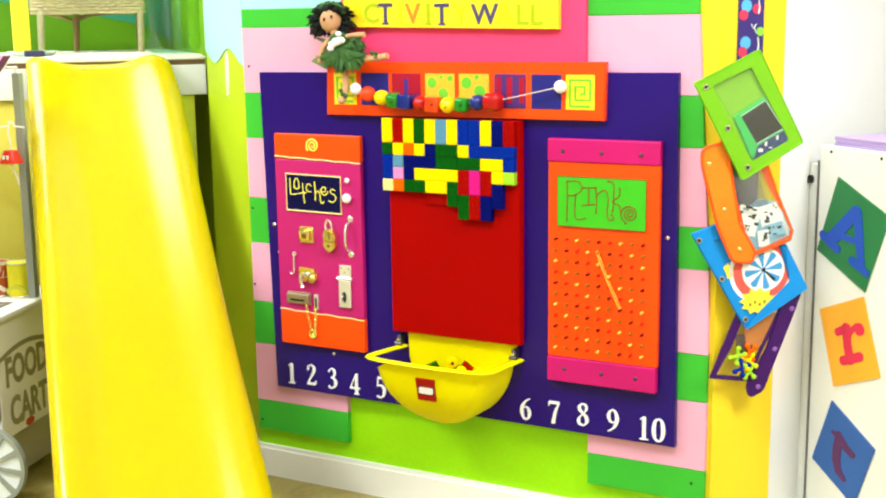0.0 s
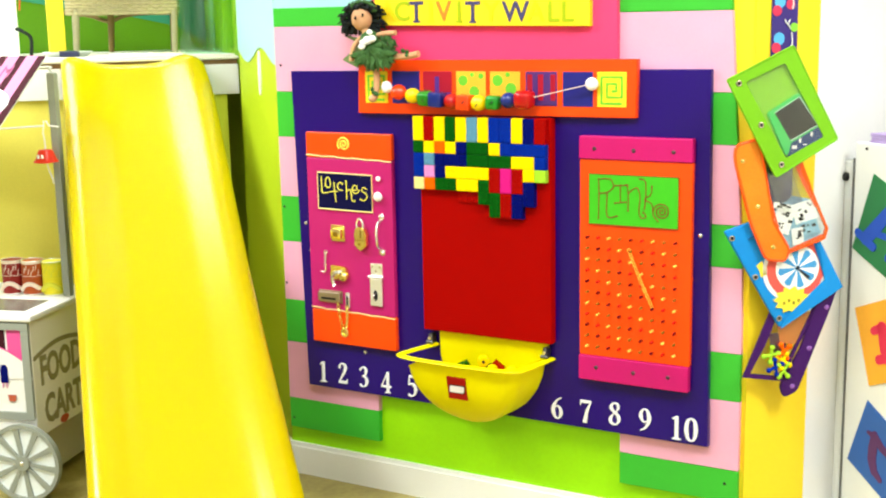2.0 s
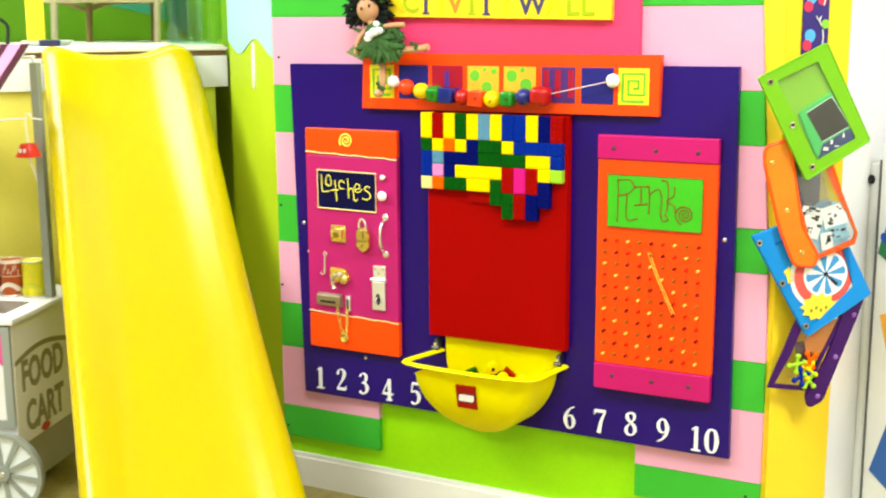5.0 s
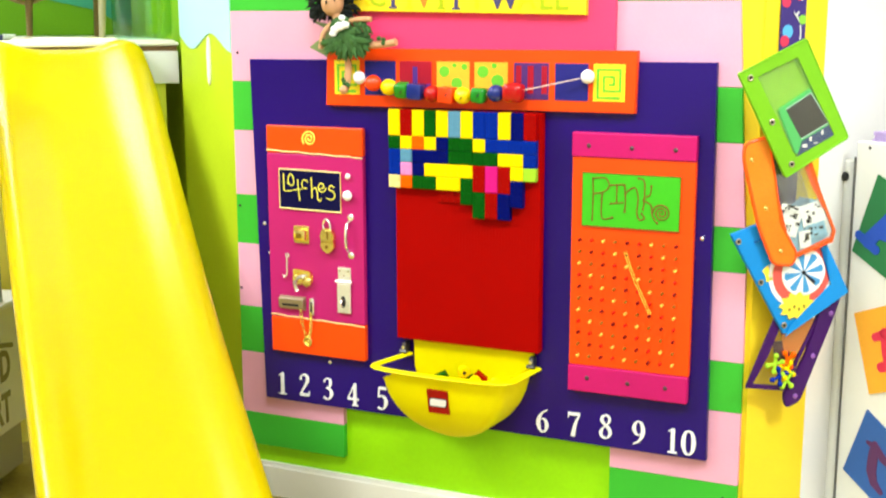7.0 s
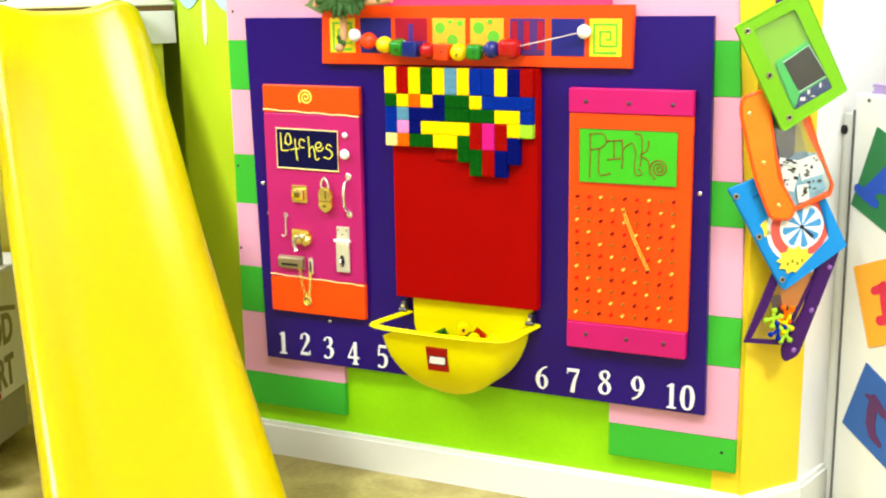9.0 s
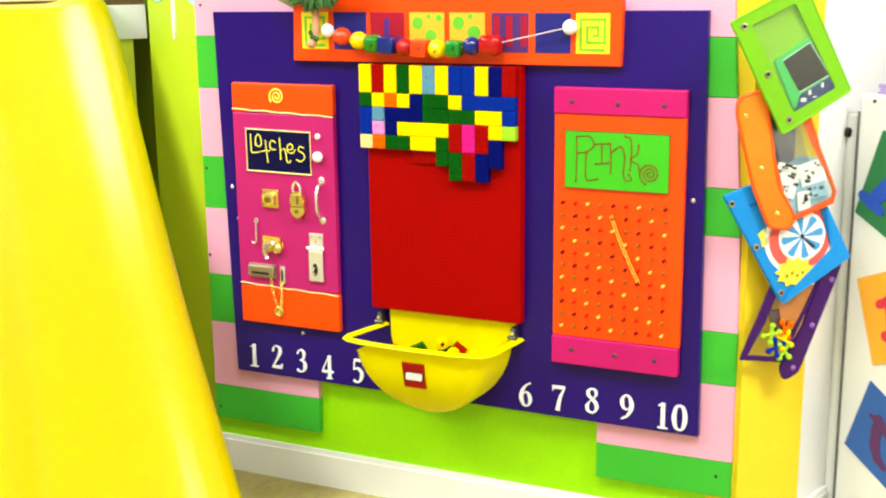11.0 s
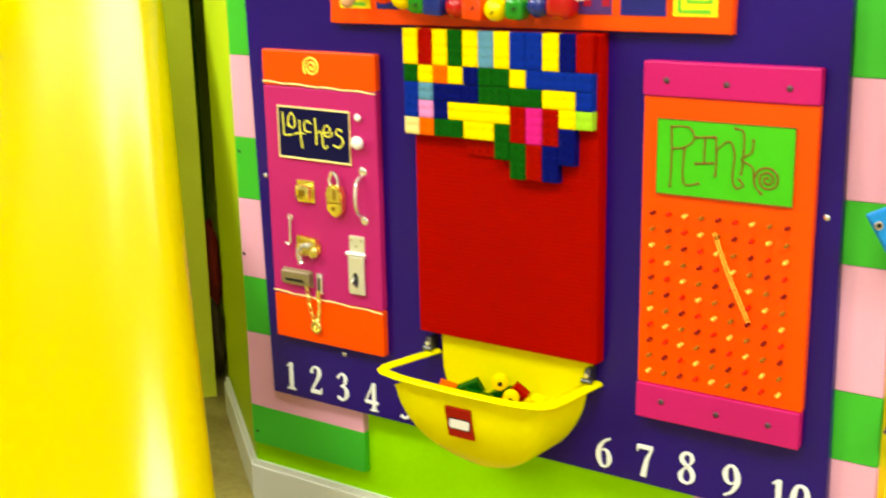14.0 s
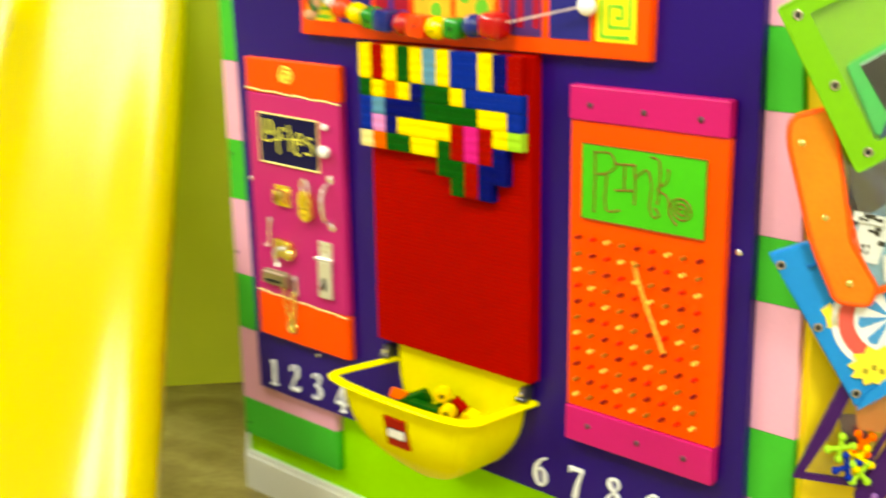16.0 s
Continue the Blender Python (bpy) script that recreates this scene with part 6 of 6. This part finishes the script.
solid("wall_grommet", merge(prism(disc_pts(0.150, 0.955, 0.0110, 20), -0.012, -0.0005, 0.002), prism(disc_pts(0.150, 0.955, 0.006, 12), -0.014, -0.012, 0.001)), BLACK, "black round cable grommet in the white wall", "grommet", m=WHITEM)
ART = CABM @ Matrix.Translation((0.3065, 0, 0)) @ Matrix(((0, 1, 0, 0), (-1, 0, 0, 0), (0, 0, 1, 0), (0, 0, 0, 1)))
for q, z in ((0.046, 1.032), (0.220, 1.032)):
    part("screw", ball((q, -0.001, z), 0.004, (1, 0.5, 1), 10, 6), BLACK, cab, m=ART, smooth=True)


def card(q, col, lcol, strokes, label):
    c = part("letter_card", prism(q, -0.0035, -0.0005), col, cab, label, m=ART)
    bm = bmesh.new()
    for k, line in enumerate(strokes):
        merge(bm, ribbon(line, -0.0056 - 0.0001 * k, -0.0036))
        for x, z, w in (line[0], line[-1]):
            merge(bm, prism(disc_pts(x, z, w * 0.5, 14), -0.0058 - 0.0001 * k, -0.0036))
    part("letter", bm, lcol, c, m=ART)


card([(0.078, 0.973), (0.012, 0.780), (0.189, 0.704), (0.259, 0.898)], mat("green_card", (0.02, 0.19, 0.06), 0.6, var=0.08), mat("blue_card_letter", (0.015, 0.08, 0.50), 0.6),
     [[(0.146, 0.896, 0.030), (0.102, 0.850, 0.036), (0.062, 0.812, 0.036)], [(0.152, 0.894, 0.030), (0.166, 0.820, 0.026), (0.174, 0.764, 0.024)], [(0.092, 0.830, 0.016), (0.166, 0.822, 0.016)], [(0.032, 0.822, 0.022), (0.088, 0.794, 0.022)], [(0.142, 0.774, 0.022), (0.194, 0.752, 0.018)]],
     "dark green square card with a blue letter A")
card([(0.032, 0.629), (0.096, 0.442), (0.256, 0.508), (0.186, 0.693)], mat("orange_card_paper", (0.90, 0.42, 0.03), 0.6, var=0.06), mat("red_card_letter", (0.72, 0.03, 0.08), 0.6),
     [[(0.133, 0.602, 0.028), (0.141, 0.560, 0.028), (0.152, 0.528, 0.030)], [(0.128, 0.518, 0.024), (0.186, 0.542, 0.024)], [(0.104, 0.586, 0.020), (0.138, 0.603, 0.024)], [(0.139, 0.578, 0.012), (0.154, 0.602, 0.014), (0.168, 0.614, 0.018), (0.180, 0.610, 0.032)]],
     "orange square card with a red letter r")
card([(0.092, 0.403), (0.028, 0.229), (0.189, 0.155), (0.252, 0.324)], mat("blue_card", (0.03, 0.12, 0.42), 0.6, var=0.08), mat("maroon_card_letter", (0.10, 0.03, 0.12), 0.6),
     [[(0.126, 0.322, 0.022), (0.122, 0.288, 0.030), (0.120, 0.256, 0.030), (0.130, 0.228, 0.024), (0.152, 0.213, 0.014)], [(0.102, 0.324, 0.008), (0.130, 0.318, 0.022), (0.152, 0.298, 0.022), (0.178, 0.286, 0.018)]],
     "blue square card with a maroon letter t")
LAV = mat("lavender_foam", (0.52, 0.40, 0.74), 0.7, var=0.06)
stack = thing("lavender_sheet_stack", "stack of lavender foam sheets on the white cabinet", "sheet stack", CABM @ Vector((0.45, -0.2, 1.046)))
for k in range(5):
    part("sheet", box(0.320 + 0.002 * (k % 2), 0.56, -0.42, -0.038 - 0.003 * (k % 3), 1.0465 + 0.0047 * k, 1.0506 + 0.0047 * k, 0.0008), LAV, stack, m=CABM)

# ---- doll ----
def doll():
    """A seated rag doll as one plain mesh with a leafy skirt."""
    bm = bmesh.new()
    y = -0.052
    skin, hair, leaf, pale, wing = 0, 1, 2, 3, 4

    def limb(pts, rad):
        merge(bm, tube(smooth_path(pts, 4), rad, 10), slot=skin)

    merge(bm, ball((0.262, y, 1.370), 0.031, (0.92, 0.9, 1.05), 20, 14), slot=skin)
    random.seed(12)
    for k in range(900):
        a, b = random.uniform(0, math.tau), random.uniform(-0.95, 1.5)
        d = Vector((math.cos(a) * math.cos(b), math.sin(a) * math.cos(b), math.sin(b)))
        if d.x * 0.42 - d.y * 0.90 > 0.30 and d.z < 0.55:
            continue
        q = random.uniform(0.6, 1.2)
        c = Vector((0.258, y + 0.010, 1.368)) + Vector((d.x * 0.060 * q, d.y * 0.036 * q, d.z * 0.044 * q))
        tip = c + Vector((d.x, d.y * 0.6, d.z * 0.4 - 0.5)) * 0.010 * random.uniform(0.4, 1.4)
        merge(bm, tube([c - d * 0.008, c, tip], [0.0046, 0.0040, 0.0008], 5), slot=hair)
    for du, dz in ((-0.014, 0.001), (0.006, 0.008)):
        merge(bm, ball((0.262 + 0.013 + 0.9 * du, y - 0.0265 + 0.42 * du, 1.371 + dz), 0.0036, (1, 0.7, 1.4), 8, 6), slot=hair)
    for k in range(14):
        a = math.pi * k / 13
        merge(bm, ball((0.266 - 0.040 * math.cos(a), y - 0.004, 1.390 + 0.024 * math.sin(a)), 0.0065, (1.2, 0.8, 0.7), 7, 5), slot=leaf)
    merge(bm, rod((0.276, y, 1.322), (0.270, y, 1.345), 0.010), slot=skin)
    merge(bm, ball((0.286, y, 1.308), 0.034, (0.95, 0.6, 0.95), 18, 12), slot=leaf)
    merge(bm, ball((0.300, y, 1.288), 0.036, (1.1, 0.6, 0.8), 18, 12), slot=leaf)
    for px, pz, pr in ((0.282, 1.306, 0.012), (0.295, 1.313, 0.014), (0.309, 1.317, 0.012), (0.276, 1.296, 0.010), (0.302, 1.334, 0.009)):
        merge(bm, ball((px, y - 0.026, pz), pr, (1.1, 0.5, 0.8), 12, 8), slot=pale)
    limb([(0.258, y, 1.320), (0.240, y - 0.010, 1.295), (0.232, y - 0.012, 1.258)], 0.0068)
    limb([(0.312, y, 1.326), (0.338, y - 0.008, 1.330), (0.374, y - 0.010, 1.331)], 0.0068)
    limb([(0.296, y - 0.006, 1.262), (0.299, -0.046, 1.235), (0.298, -0.044, 1.19), (0.293, -0.048, 1.158)], 0.0088)
    limb([(0.320, y, 1.270), (0.360, y - 0.004, 1.268), (0.405, y - 0.004, 1.270), (0.440, y - 0.006, 1.276)], 0.0088)
    merge(bm, ball((0.292, -0.056, 1.157), 0.012, (0.9, 1.2, 0.9), 10, 8), slot=skin)
    for k in range(130):
        a = random.uniform(-2.80, -0.20)
        r = random.uniform(0.008, 0.052)
        c = Vector((0.308 + r * math.cos(a) * 1.15, y - 0.008 - random.uniform(0, 0.020), 1.286 + r * math.sin(a) * 0.72))
        lf = tube([(0, 0, -0.020), (0, 0, -0.008), (0, 0, 0.006), (0, 0, 0.026)], [0.001, 0.0078, 0.0066, 0.0005], 6, flat=0.22)
        merge(bm, lf, Matrix.Translation(c) @ pose(0, 0, 0, random.uniform(-20, 20), math.degrees(-a) + 90 + random.uniform(-22, 22), random.uniform(-20, 20)), slot=leaf)
    for p in ((0.298, -0.056, 1.176), (0.404, y - 0.012, 1.276), (0.240, y - 0.014, 1.272)):
        for k in range(5):
            merge(bm, ball((p[0] + random.uniform(-0.009, 0.009), p[1], p[2] + random.uniform(-0.009, 0.009)), 0.006, (1, 0.6, 1), 7, 5), slot=leaf)
    for k in range(22):
        c = Vector((random.uniform(0.322, 0.368), y - 0.006 - random.uniform(0, 0.016), random.uniform(1.285, 1.332)))
        lf = tube([(0, 0, -0.016), (0, 0, -0.006), (0, 0, 0.004), (0, 0, 0.017)], [0.001, 0.0062, 0.0058, 0.0006], 6, flat=0.3)
        merge(bm, lf, Matrix.Translation(c) @ pose(0, 0, 0, random.uniform(-25, 25), random.uniform(20, 150), random.uniform(-20, 20)), slot=leaf)
    for sgn_, tip in ((-1, (0.190, 1.328)), (-1, (0.186, 1.260))):
        merge(bm, prism([(0.262, 1.315), tip, (0.236, tip[1] - 0.022)], y + 0.012, y + 0.015), slot=wing)
    return bm


dm = [mat("doll_skin_cloth", (0.56, 0.31, 0.16), 0.75), mat("doll_black_yarn", (0.006, 0.010, 0.008), 0.85, fine=400, bump=0.5), mat("doll_leaf_felt", (0.040, 0.115, 0.026), 0.8, var=0.35, scale=40), mat("doll_white_lace", (0.75, 0.78, 0.76), 0.6), mat("doll_wing_gauze", (0.16, 0.22, 0.08), 0.7)]
solid("seated_doll", doll(), dm, "rag doll in a green leafy skirt seated on the orange board", "doll", smooth=True)
